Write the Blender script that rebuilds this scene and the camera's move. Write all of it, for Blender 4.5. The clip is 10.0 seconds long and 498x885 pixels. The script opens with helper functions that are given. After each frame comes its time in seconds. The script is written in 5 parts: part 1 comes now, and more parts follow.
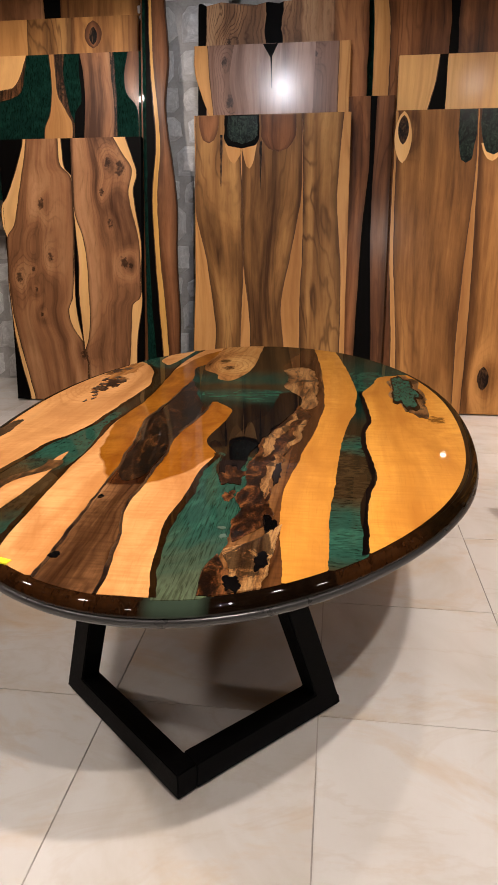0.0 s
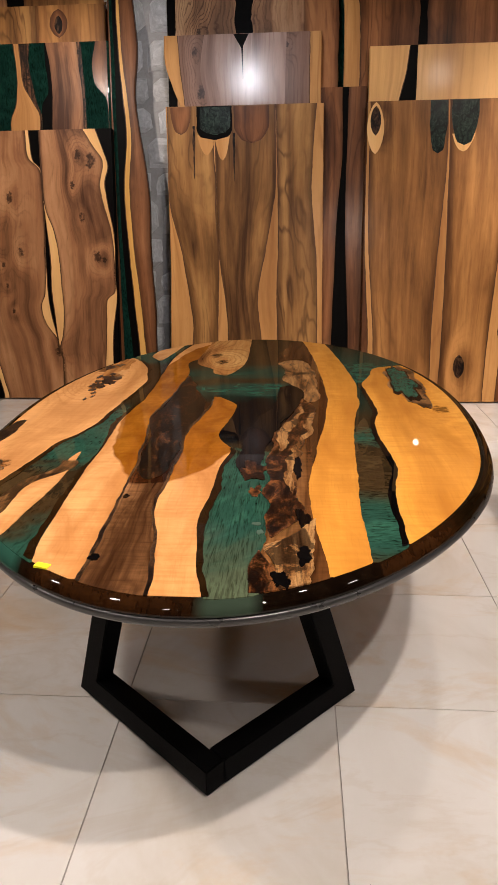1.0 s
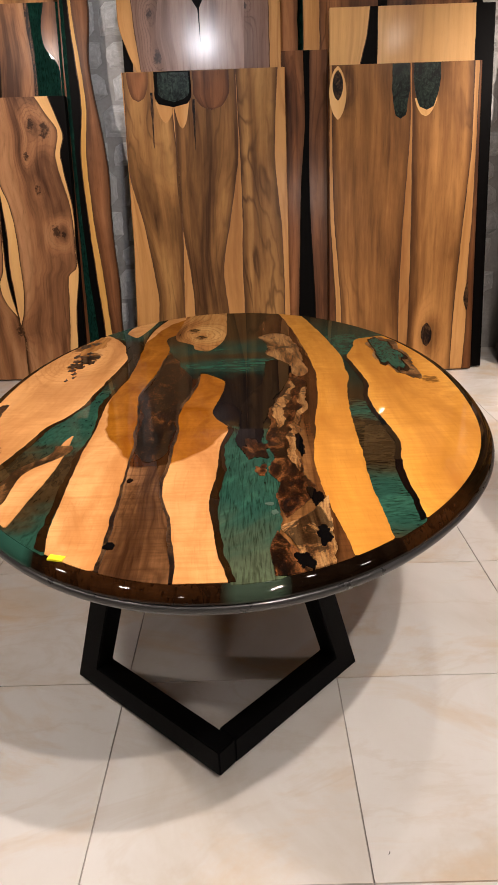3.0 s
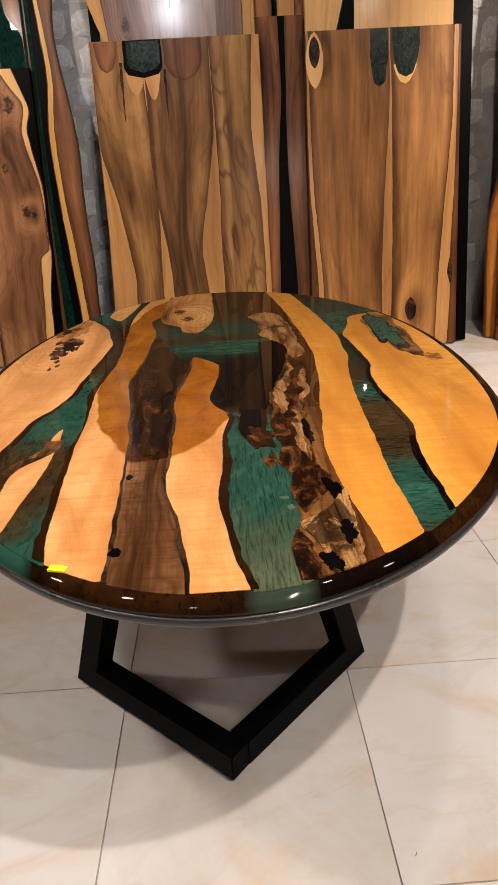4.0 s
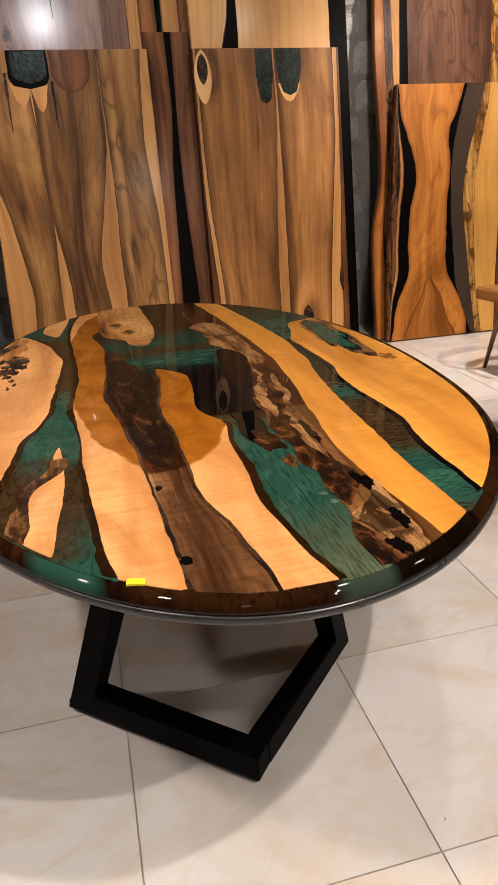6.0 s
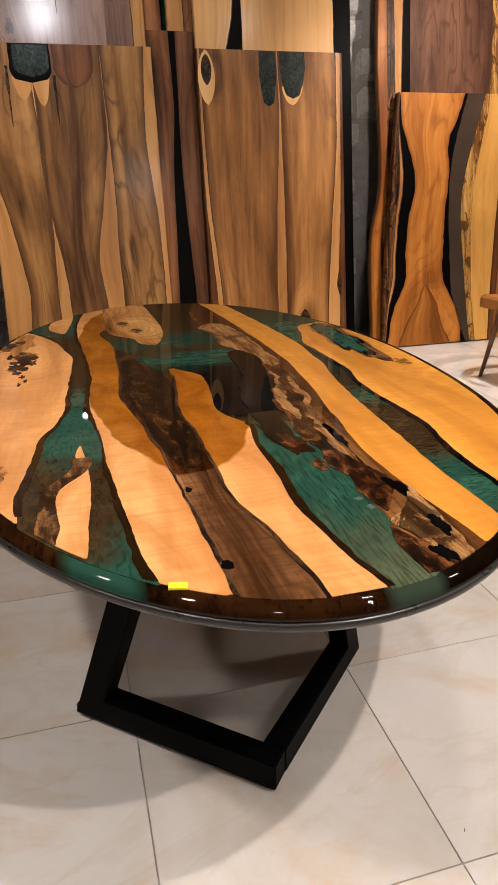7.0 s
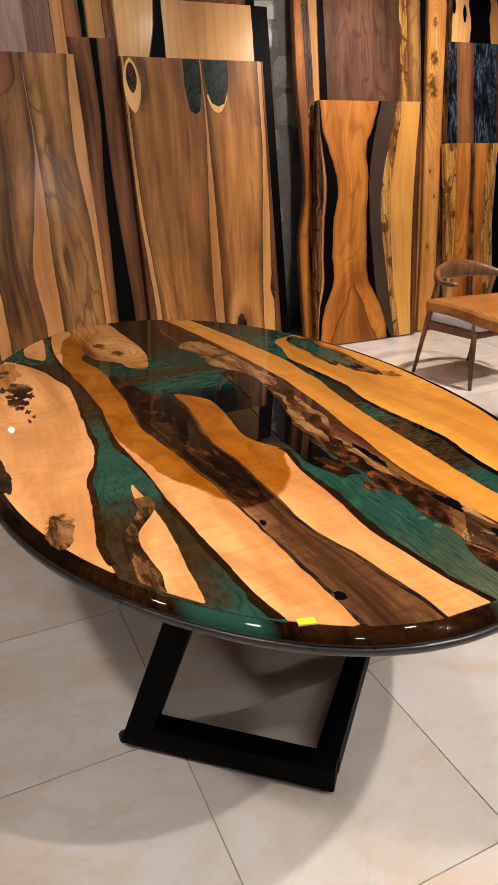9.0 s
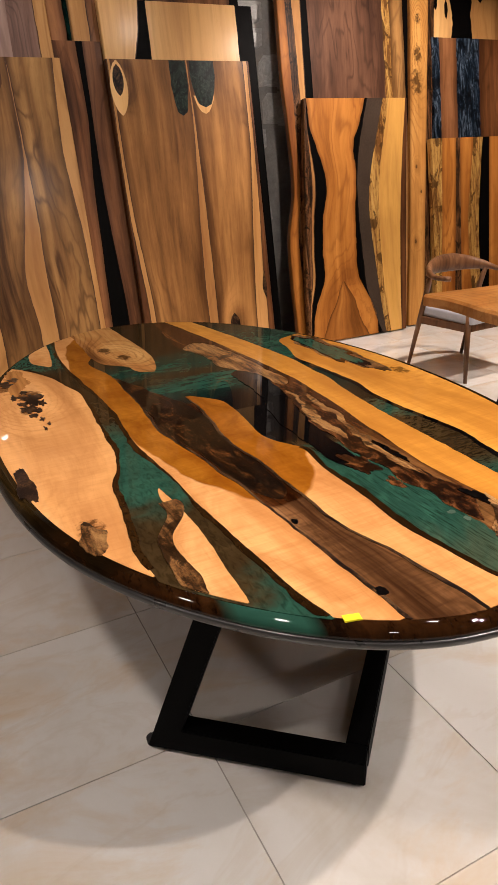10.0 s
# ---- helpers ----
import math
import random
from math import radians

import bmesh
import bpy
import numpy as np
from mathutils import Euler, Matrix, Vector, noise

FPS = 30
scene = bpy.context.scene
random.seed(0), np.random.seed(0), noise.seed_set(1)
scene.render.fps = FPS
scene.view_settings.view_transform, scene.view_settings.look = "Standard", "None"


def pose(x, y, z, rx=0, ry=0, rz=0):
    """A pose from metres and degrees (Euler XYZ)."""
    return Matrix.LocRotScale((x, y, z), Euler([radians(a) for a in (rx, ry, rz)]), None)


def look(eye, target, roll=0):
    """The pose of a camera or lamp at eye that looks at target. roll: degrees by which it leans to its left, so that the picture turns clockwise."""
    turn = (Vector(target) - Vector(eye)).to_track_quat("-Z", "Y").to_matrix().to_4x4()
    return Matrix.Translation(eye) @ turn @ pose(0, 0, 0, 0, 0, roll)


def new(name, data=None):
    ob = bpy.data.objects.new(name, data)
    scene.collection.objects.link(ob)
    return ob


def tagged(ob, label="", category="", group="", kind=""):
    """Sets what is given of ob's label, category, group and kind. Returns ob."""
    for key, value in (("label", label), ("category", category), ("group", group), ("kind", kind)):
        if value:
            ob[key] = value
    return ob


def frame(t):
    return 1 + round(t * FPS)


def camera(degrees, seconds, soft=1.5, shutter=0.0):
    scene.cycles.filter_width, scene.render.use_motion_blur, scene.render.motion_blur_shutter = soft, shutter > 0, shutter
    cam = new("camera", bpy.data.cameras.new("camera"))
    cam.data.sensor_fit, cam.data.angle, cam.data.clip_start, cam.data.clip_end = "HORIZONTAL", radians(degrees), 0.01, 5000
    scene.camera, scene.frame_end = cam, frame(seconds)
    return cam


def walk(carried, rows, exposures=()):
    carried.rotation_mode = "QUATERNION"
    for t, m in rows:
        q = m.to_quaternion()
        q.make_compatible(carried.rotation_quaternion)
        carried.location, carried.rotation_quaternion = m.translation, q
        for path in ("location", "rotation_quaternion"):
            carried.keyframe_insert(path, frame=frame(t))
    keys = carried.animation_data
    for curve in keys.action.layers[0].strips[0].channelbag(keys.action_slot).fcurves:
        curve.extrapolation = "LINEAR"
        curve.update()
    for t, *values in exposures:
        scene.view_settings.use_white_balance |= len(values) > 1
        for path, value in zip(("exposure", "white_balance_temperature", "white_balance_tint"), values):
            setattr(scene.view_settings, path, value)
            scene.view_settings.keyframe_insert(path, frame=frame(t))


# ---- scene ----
cam = camera(41.3, 10.0)
PATH = [
    (0.0, (0.3008, -1.9585, 1.296), (0.0504, -0.0736, 0.677), -0.3),
    (0.5, (0.2526, -1.957, 1.296), (0.028, -0.0692, 0.672), -0.1),
    (1.0, (0.1711, -1.9668, 1.302), (0.0317, -0.0779, 0.66), -0.9),
    (1.5, (0.1151, -1.9828, 1.307), (0.0622, -0.0988, 0.638), -1.7),
    (2.0, (0.0901, -1.9836, 1.308), (0.0837, -0.1043, 0.625), -1.6),
    (2.5, (0.0834, -1.9751, 1.308), (0.0583, -0.1001, 0.614), -1.7),
    (4.0, (0.0198, -1.8433, 1.29), (0.0663, -0.0023, 0.509), -3.1),
    (4.5, (-0.0455, -1.8269, 1.288), (0.103, 0.0034, 0.496), -3.0),
    (5.0, (-0.1338, -1.8252, 1.296), (0.1674, -0.0141, 0.501), -3.2),
    (5.5, (-0.2161, -1.8382, 1.302), (0.182, -0.0361, 0.533), -3.7),
    (7.0, (-0.3518, -1.7917, 1.291), (0.1307, -0.0047, 0.534), -0.8),
    (7.5, (-0.4247, -1.7398, 1.317), (0.1334, 0.0126, 0.531), -1.1),
    (8.0, (-0.4761, -1.7214, 1.35), (0.123, 0.0048, 0.537), -0.9),
    (8.5, (-0.5661, -1.7109, 1.367), (0.1004, -0.0018, 0.57), -0.7),
    (9.0, (-0.6459, -1.7166, 1.39), (0.1037, -0.0337, 0.611), -1.3),
    (9.5, (-0.7006, -1.7235, 1.397), (0.0831, -0.0542, 0.624), -2.1),
    (10.0, (-0.7221, -1.689, 1.399), (0.0629, -0.0246, 0.616), -2.7),
]
walk(cam, [(t, look(eye, target, roll)) for t, eye, target, roll in PATH])

# ---- world and lights ----
world = bpy.data.worlds.new("world")
scene.world = world
world.use_nodes = True
world.node_tree.nodes["Background"].inputs[0].default_value = (1.0, 0.93, 0.85, 1)
world.node_tree.nodes["Background"].inputs[1].default_value = 0.12

CEIL = 3.28


def spot(x, y, z, tx, ty, tz, watts, degrees, colour=(1.0, 0.86, 0.68), radius=0.03, blend=0.6):
    data = bpy.data.lights.new("spot", "SPOT")
    data.energy, data.spot_size, data.spot_blend = watts, radians(degrees), blend
    data.color, data.shadow_soft_size = colour, radius
    ob = new("spot_lamp", data)
    ob.matrix_world = look((x, y, z), (tx, ty, tz))
    return ob


WARM, COOL = (1.0, 0.865, 0.785), (0.92, 0.92, 1.0)
LAMPS = [
    # x, y, z, aim, watts, cone, colour, radius
    (0.86, -1.80, 2.84, (-0.3, -0.5, 0.0), 206, 118, WARM, 0.03),
    (0.95, -2.37, 2.84, (-0.4, -0.8, 0.0), 200, 118, WARM, 0.03),
    (0.85, -0.49, 2.84, (0.7, -0.2, 0.0), 46, 130, WARM, 0.05),
    (-0.30, 1.43, 3.15, (-0.35, 3.1, 1.9), 90, 85, COOL, 0.03),
    (-1.75, 1.40, 3.15, (-1.8, 3.1, 1.2), 170, 95, WARM, 0.03),
    (1.50, 1.40, 3.15, (1.35, 3.1, 1.25), 70, 95, WARM, 0.03),
    (2.75, 1.20, 3.15, (2.9, 3.1, 0.55), 390, 100, WARM, 0.03),
    (2.95, 0.25, 3.15, (2.75, 0.9, 0.0), 330, 76, WARM, 0.05),
    # The last four are fill, added to brighten floor and table at the sides.
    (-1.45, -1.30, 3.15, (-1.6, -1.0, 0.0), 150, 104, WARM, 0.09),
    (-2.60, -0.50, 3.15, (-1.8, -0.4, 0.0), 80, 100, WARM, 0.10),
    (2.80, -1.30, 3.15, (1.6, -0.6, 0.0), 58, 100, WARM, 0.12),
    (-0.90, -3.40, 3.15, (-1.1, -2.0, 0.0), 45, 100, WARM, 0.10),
]
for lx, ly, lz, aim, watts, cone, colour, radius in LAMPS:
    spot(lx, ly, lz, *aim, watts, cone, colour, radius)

# ---- materials ----


class Nodes:
    """A short way to write node trees."""

    def __init__(self, name):
        self.mat = bpy.data.materials.new(name)
        self.mat.use_nodes = True
        self.tree = self.mat.node_tree
        self.bsdf = self.tree.nodes["Principled BSDF"]

    def node(self, kind, **sockets):
        n = self.tree.nodes.new(kind)
        for key, value in sockets.items():
            self.put(n.inputs[key.replace("_", " ")], value)
        return n

    def put(self, socket, value):
        if isinstance(value, bpy.types.NodeSocket):
            self.tree.links.new(value, socket)
        else:
            socket.default_value = value

    def math(self, op, a, b=0.0, clamp=False):
        n = self.tree.nodes.new("ShaderNodeMath")
        n.operation, n.use_clamp = op, clamp
        self.put(n.inputs[0], a)
        self.put(n.inputs[1], b)
        return n.outputs[0]

    def noise(self, vec, scale, detail=4.0, rough=0.55, distort=0.0):
        n = self.node("ShaderNodeTexNoise", Vector=vec, Scale=scale, Detail=detail, Roughness=rough, Distortion=distort)
        return n.outputs["Fac"]

    def stretch(self, vec, sx, sy, sz):
        return self.node("ShaderNodeMapping", Vector=vec, Scale=(sx, sy, sz)).outputs[0]

    def ramp(self, fac, stops, ease="LINEAR"):
        n = self.node("ShaderNodeValToRGB", Fac=fac)
        n.color_ramp.interpolation = ease
        while len(n.color_ramp.elements) < len(stops):
            n.color_ramp.elements.new(0.5)
        for e, (p, c) in zip(n.color_ramp.elements, stops):
            e.position, e.color = p, (*c, 1) if len(c) == 3 else c
        return n.outputs[0]

    def grey(self, fac, lo, hi, a=0.0, b=1.0):
        n = self.node("ShaderNodeMapRange")
        n.clamp = True
        for key, value in (("Value", fac), ("From Min", lo), ("From Max", hi), ("To Min", a), ("To Max", b)):
            self.put(n.inputs[key], value)
        return n.outputs[0]

    def mix(self, fac, a, b, blend="MIX"):
        n = self.tree.nodes.new("ShaderNodeMix")
        n.data_type, n.blend_type = "RGBA", blend
        self.put(n.inputs[0], fac)
        for s, v in ((n.inputs[6], a), (n.inputs[7], b)):
            self.put(s, (*v, 1) if isinstance(v, tuple) and len(v) == 3 else v)
        return n.outputs[2]

    def place(self, shift=True):
        """Object coordinates, and the same moved by a random step for each object."""
        co = self.node("ShaderNodeTexCoord").outputs["Object"]
        info = self.node("ShaderNodeObjectInfo").outputs["Random"]
        add = self.tree.nodes.new("ShaderNodeVectorMath")
        add.operation = "MULTIPLY_ADD"
        add.inputs[1].default_value = (1, 1, 1)
        comb = self.node("ShaderNodeCombineXYZ")
        for k in range(3):
            self.put(comb.inputs[k], self.math("MULTIPLY", info, (7.3, 3.1, 11.7)[k]))
        self.put(add.inputs[0], co)
        self.put(add.inputs[2], comb.outputs[0])
        return co, add.outputs[0]

    def bump(self, height, strength, distance):
        b = self.node("ShaderNodeBump", Height=height, Strength=strength, Distance=distance)
        self.put(self.bsdf.inputs["Normal"], b.outputs[0])

    def finish(self, colour, rough, metal=0.0, coat=0.0, coat_rough=0.04):
        self.put(self.bsdf.inputs["Base Color"], colour)
        self.put(self.bsdf.inputs["Roughness"], rough)
        self.put(self.bsdf.inputs["Metallic"], metal)
        self.bsdf.inputs["Coat Weight"].default_value = coat
        self.bsdf.inputs["Coat Roughness"].default_value = coat_rough
        return self.mat


def wood(name, dark, mid, light, axis="z", bands=26.0, warp=5.0, knots=(), fine=0.35, coat=0.08, coat_rough=0.20, rough=0.45, figure=0.0, contrast=1.0, stain=None, spec=0.12, lines=1.0, broad=0.07, lift=0.0, live=True, fringe=0.0):
    """Long-grained wood along the axis. knots: (across, along, radius) in the thing's own metres."""
    n = Nodes(name)
    co, free = n.place()
    ax = "xyz".index(axis)
    straight = None
    if live:
        uv = n.node("ShaderNodeUVMap")
        uv.uv_map = "grain"
        parts = n.node("ShaderNodeSeparateXYZ", Vector=uv.outputs[0])
        joined = n.node("ShaderNodeCombineXYZ")
        n.put(joined.inputs[0], parts.outputs[0])
        n.put(joined.inputs[ax], parts.outputs[1])
        straight = parts.outputs[0]
        moved = n.tree.nodes.new("ShaderNodeVectorMath")
        moved.operation = "ADD"
        n.put(moved.inputs[0], joined.outputs[0])
        seed = n.node("ShaderNodeObjectInfo").outputs["Random"]
        shift = n.node("ShaderNodeCombineXYZ")
        for k in range(3):
            n.put(shift.inputs[k], n.math("MULTIPLY", seed, (7.3, 3.1, 11.7)[k]))
        n.put(moved.inputs[1], shift.outputs[0])
        free = moved.outputs[0]

    def along(k):
        return [k if i == ax else 1.0 for i in range(3)]

    sep = n.node("ShaderNodeSeparateXYZ", Vector=co)
    x, a = sep.outputs[0], sep.outputs[ax]
    swirl = n.noise(n.stretch(free, *along(0.22)), 2.6, 4.0, 0.45, 0.5)
    s = n.math("MULTIPLY", n.math("SUBTRACT", swirl, 0.5), warp * 9.0)
    s = n.math("ADD", s, n.math("MULTIPLY", straight or x, bands * 2.6))
    dark_knot = None
    for kx, ka, r in knots:
        dx = n.math("DIVIDE", n.math("SUBTRACT", x, kx), r)
        da = n.math("DIVIDE", n.math("SUBTRACT", a, ka), r * 1.6)
        d2 = n.math("ADD", n.math("MULTIPLY", dx, dx), n.math("MULTIPLY", da, da))
        wob = n.math("MULTIPLY", n.math("SUBTRACT", n.noise(free, 1.6 / r, 4.0, 0.65), 0.5), 3.2)
        d2 = n.math("MAXIMUM", n.math("ADD", d2, wob), 0.0)
        pull = n.math("POWER", 2.718, n.math("MULTIPLY", d2, -0.12))
        s = n.math("ADD", s, n.math("MULTIPLY", pull, 13.0))
        if r > 0.08:
            continue
        spot_fac = n.grey(d2, 0.15, 0.8, 1.0, 0.0)
        dark_knot = spot_fac if dark_knot is None else n.math("MAXIMUM", dark_knot, spot_fac)
    fibre = n.noise(n.stretch(free, *along(0.03)), 95.0, 3.0, 0.6)
    wide = n.noise(n.stretch(free, *along(0.10)), 4.5, 5.0, 0.6, 0.6)
    streak = n.noise(n.stretch(free, *along(0.05)), 13.0, 5.0, 0.6, 0.5)
    jitter = n.math("MULTIPLY", n.math("SUBTRACT", streak, 0.5), 2.6)
    ring = n.math("ADD", n.math("MULTIPLY", n.math("SINE", n.math("ADD", n.math("MULTIPLY", s, 2.1), jitter)), 0.5), 0.5)
    line = n.math("POWER", ring, 6.0)
    mask = n.grey(n.noise(n.stretch(free, *along(0.3)), 3.3, 3.0), 0.38, 0.66)
    slow = n.math("SINE", n.math("MULTIPLY", n.math("ADD", s, jitter), 0.31))
    tone = n.math("ADD", n.math("SUBTRACT", n.math("MULTIPLY", wide, 1.15), 0.175), n.math("MULTIPLY", n.math("SUBTRACT", fibre, 0.5), fine * 0.6))
    tone = n.math("ADD", tone, n.math("MULTIPLY", n.math("SUBTRACT", streak, 0.5), 0.62 * contrast))
    tone = n.math("ADD", tone, n.math("MULTIPLY", slow, broad * contrast))
    colour = n.ramp(n.math("ADD", tone, lift), [(0.08, dark), (0.40, mid), (0.72, light)])
    deep = tuple(c * 0.55 for c in dark)
    colour = n.mix(n.math("MULTIPLY", n.math("MULTIPLY", line, n.grey(mask, 0.0, 1.0, min(0.9, 0.15 * lines), 1.0)), min(0.95, 0.75 * min(contrast, 1.3) * lines)), colour, dark)
    if figure:
        across = [6.0, 6.0, 6.0]
        across[ax] = 60.0
        curl = n.noise(n.stretch(free, *across), 1.5, 4.0, 0.65, 0.3)
        colour = n.mix(n.grey(curl, 0.42, 0.72, 0.0, figure), colour, dark)
        mottle = n.noise(n.stretch(free, *along(0.45)), 9.0, 5.0, 0.6, 0.8)
        colour = n.mix(n.grey(mottle, 0.42, 0.72, 0.0, figure * 2.0), colour, dark)
    blotch = n.noise(free, 2.3, 4.0, 0.6)
    colour = n.mix(n.grey(blotch, 0.46, 0.75, 0.0, 0.30 * min(contrast, 1.0)), colour, dark)
    pores = n.noise(n.stretch(free, *along(0.05)), 260.0, 2.0, 0.5)
    colour = n.mix(n.grey(pores, 0.58, 0.70, 0.0, 0.2 * min(contrast, 1.0)), colour, deep)
    if fringe:
        uv = n.node("ShaderNodeUVMap")
        uv.uv_map = "across"
        parts = n.node("ShaderNodeSeparateXYZ", Vector=uv.outputs[0])
        t, w = parts.outputs[0], parts.outputs[1]
        d = n.math("MULTIPLY", n.math("MINIMUM", t, n.math("SUBTRACT", 1.0, t)), w)
        d = n.math("ADD", d, n.math("MULTIPLY", n.math("SUBTRACT", n.noise(n.stretch(free, *along(0.15)), 9.0, 4.0, 0.6), 0.5), fringe * 1.6))
        colour = n.mix(n.grey(d, 0.0, fringe, 0.72, 0.0), colour, dark)
    if dark_knot is not None:
        colour = n.mix(n.math("MULTIPLY", dark_knot, 0.85), colour, tuple(c * 0.25 for c in dark))
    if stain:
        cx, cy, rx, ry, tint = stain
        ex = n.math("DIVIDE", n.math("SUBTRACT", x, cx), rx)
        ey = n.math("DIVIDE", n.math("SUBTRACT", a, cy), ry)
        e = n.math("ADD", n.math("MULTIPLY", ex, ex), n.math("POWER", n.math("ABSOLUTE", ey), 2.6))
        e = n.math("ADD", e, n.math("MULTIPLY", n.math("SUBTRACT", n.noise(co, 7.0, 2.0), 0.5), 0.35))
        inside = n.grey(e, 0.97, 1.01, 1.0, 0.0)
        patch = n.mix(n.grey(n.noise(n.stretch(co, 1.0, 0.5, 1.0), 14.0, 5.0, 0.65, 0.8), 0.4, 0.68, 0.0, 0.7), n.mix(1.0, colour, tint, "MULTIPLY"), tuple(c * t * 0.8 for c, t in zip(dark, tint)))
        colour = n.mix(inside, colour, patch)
    n.bump(n.math("ADD", fibre, ring), 0.06, 0.0005)
    n.bsdf.inputs["Specular IOR Level"].default_value = spec
    return n.finish(colour, n.grey(fibre, 0.2, 0.8, rough - 0.06, rough + 0.1), 0.0, coat, coat_rough)


def resin(name, stops, axis="y", span=(-1.2, 1.2), feather=0.5, wobble=0.25, hairs=(110.0, 40.0), exits=False, polish=0.36):
    """Poured resin: its tint changes along the river, with fine drifted pigment."""
    n = Nodes(name)
    co, free = n.place()
    sep = n.node("ShaderNodeSeparateXYZ", Vector=co)
    a = sep.outputs["xyz".index(axis)]
    drift = n.noise(co, 3.2, 5.0, 0.6, 0.9)
    a = n.math("ADD", a, n.math("MULTIPLY", n.math("SUBTRACT", drift, 0.5), wobble * 2.2))
    colour = n.ramp(n.grey(a, span[0], span[1]), stops, "EASE")
    hair = n.noise(n.stretch(co, hairs[0], hairs[1], 30.0), 1.0, 3.0, 0.5, 0.9)
    cloud = n.noise(co, 7.0, 6.0, 0.62, 2.2)
    colour = n.mix(n.grey(hair, 0.46, 0.68, 0.0, feather), colour, n.mix(1.0, colour, (0.20, 0.15, 0.10), "MULTIPLY"))
    colour = n.mix(n.grey(cloud, 0.46, 0.70, 0.0, feather), colour, n.mix(1.0, colour, (1.9, 2.0, 1.9), "MULTIPLY"))
    if exits:
        x, y = sep.outputs[0], sep.outputs[1]
        near = n.grey(y, -0.88, -0.84, 1.0, 0.0)
        for lo, hi, tint in ((-0.400, -0.300, (0.016, 0.056, 0.039)), (0.030, 0.115, (0.024, 0.036, 0.024))):
            inside = n.math("MULTIPLY", n.grey(x, lo - 0.012, lo + 0.012), n.grey(x, hi - 0.012, hi + 0.012, 1.0, 0.0))
            colour = n.mix(n.math("MULTIPLY", inside, near), colour, tint)
    n.bsdf.inputs["Specular IOR Level"].default_value = 0.0
    return n.finish(colour, 0.4, 0.0, polish, 0.015)


def bark(name, dark, mid, light, rough=0.4, coat=0.34, scale=1.0, pull=0.42, axis="y", low=0.475):
    """Weathered bark and rotten wood under the resin, broken into flakes."""
    n = Nodes(name)
    co, free = n.place()
    if axis == "z":
        free = n.node("ShaderNodeMapping", Vector=free, Rotation=(math.pi / 2, 0, 0)).outputs[0]
    flakes = n.noise(n.stretch(free, 1.0, pull, 0.6), 19.0 * scale, 7.0, 0.74, 1.4)
    holes = n.noise(n.stretch(free, 1.0, 0.6, 0.6), 11.0 * scale, 6.0, 0.7, 0.8)
    grit = n.noise(free, 170.0 * scale, 4.0, 0.7)
    grain = n.noise(n.stretch(free, 1.0, 0.10, 0.6), 85.0 * scale, 4.0, 0.65, 0.8)
    tone = n.math("ADD", n.math("MULTIPLY", flakes, 0.66), n.math("MULTIPLY", n.math("ADD", grit, grain), 0.20))
    colour = n.ramp(tone, [(low, dark), (low + 0.06, mid), (low + 0.15, light)])
    colour = n.mix(n.grey(grain, 0.52, 0.66, 0.0, 0.6), colour, dark)
    colour = n.mix(n.grey(holes, 0.54, 0.58, 0.0, 0.85), colour, tuple(c * 0.4 for c in dark))
    n.bump(tone, 0.35, 0.003)
    n.bsdf.inputs["Specular IOR Level"].default_value = 0.1
    return n.finish(colour, rough, 0.0, coat, 0.02)


def plain(name, colour, rough=0.4, metal=0.0, coat=0.0, vary=0.25, scale=14.0, bump=0.0, coat_rough=0.04, spec=0.5):
    n = Nodes(name)
    n.bsdf.inputs["Specular IOR Level"].default_value = spec
    if coat:
        n.bsdf.inputs["Specular IOR Level"].default_value = 0.0
    co, free = n.place()
    big = n.noise(free, scale * 0.2, 4.0)
    small = n.noise(free, scale * 6.0, 3.0)
    f = n.math("ADD", n.math("MULTIPLY", big, 0.6), n.math("MULTIPLY", small, 0.4))
    lo = tuple(c * (1 - vary) for c in colour)
    hi = tuple(min(1.0, c * (1 + vary)) for c in colour)
    col = n.ramp(f, [(0.3, lo), (0.7, hi)])
    if bump:
        n.bump(f, bump, 0.004)
    return n.finish(col, n.grey(small, 0.3, 0.7, rough * 0.85, min(1.0, rough * 1.2)), metal, coat, coat_rough)


def stone_material(name, tint):
    n = Nodes(name)
    co, free = n.place()
    big = n.noise(free, 6.0, 6.0, 0.65, 0.4)
    fine = n.noise(free, 60.0, 5.0, 0.7)
    info = n.node("ShaderNodeObjectInfo").outputs["Random"]
    f = n.math("ADD", n.math("MULTIPLY", big, 0.7), n.math("MULTIPLY", fine, 0.3))
    colour = n.ramp(f, [(0.3, tuple(c * 0.60 for c in tint)), (0.55, tint), (0.75, tuple(c * 1.45 for c in tint))])
    colour = n.mix(n.grey(info, 0.0, 1.0, 0.0, 0.30), colour, (0.40, 0.36, 0.30))
    n.bump(f, 0.9, 0.02)
    return n.finish(colour, 0.85)


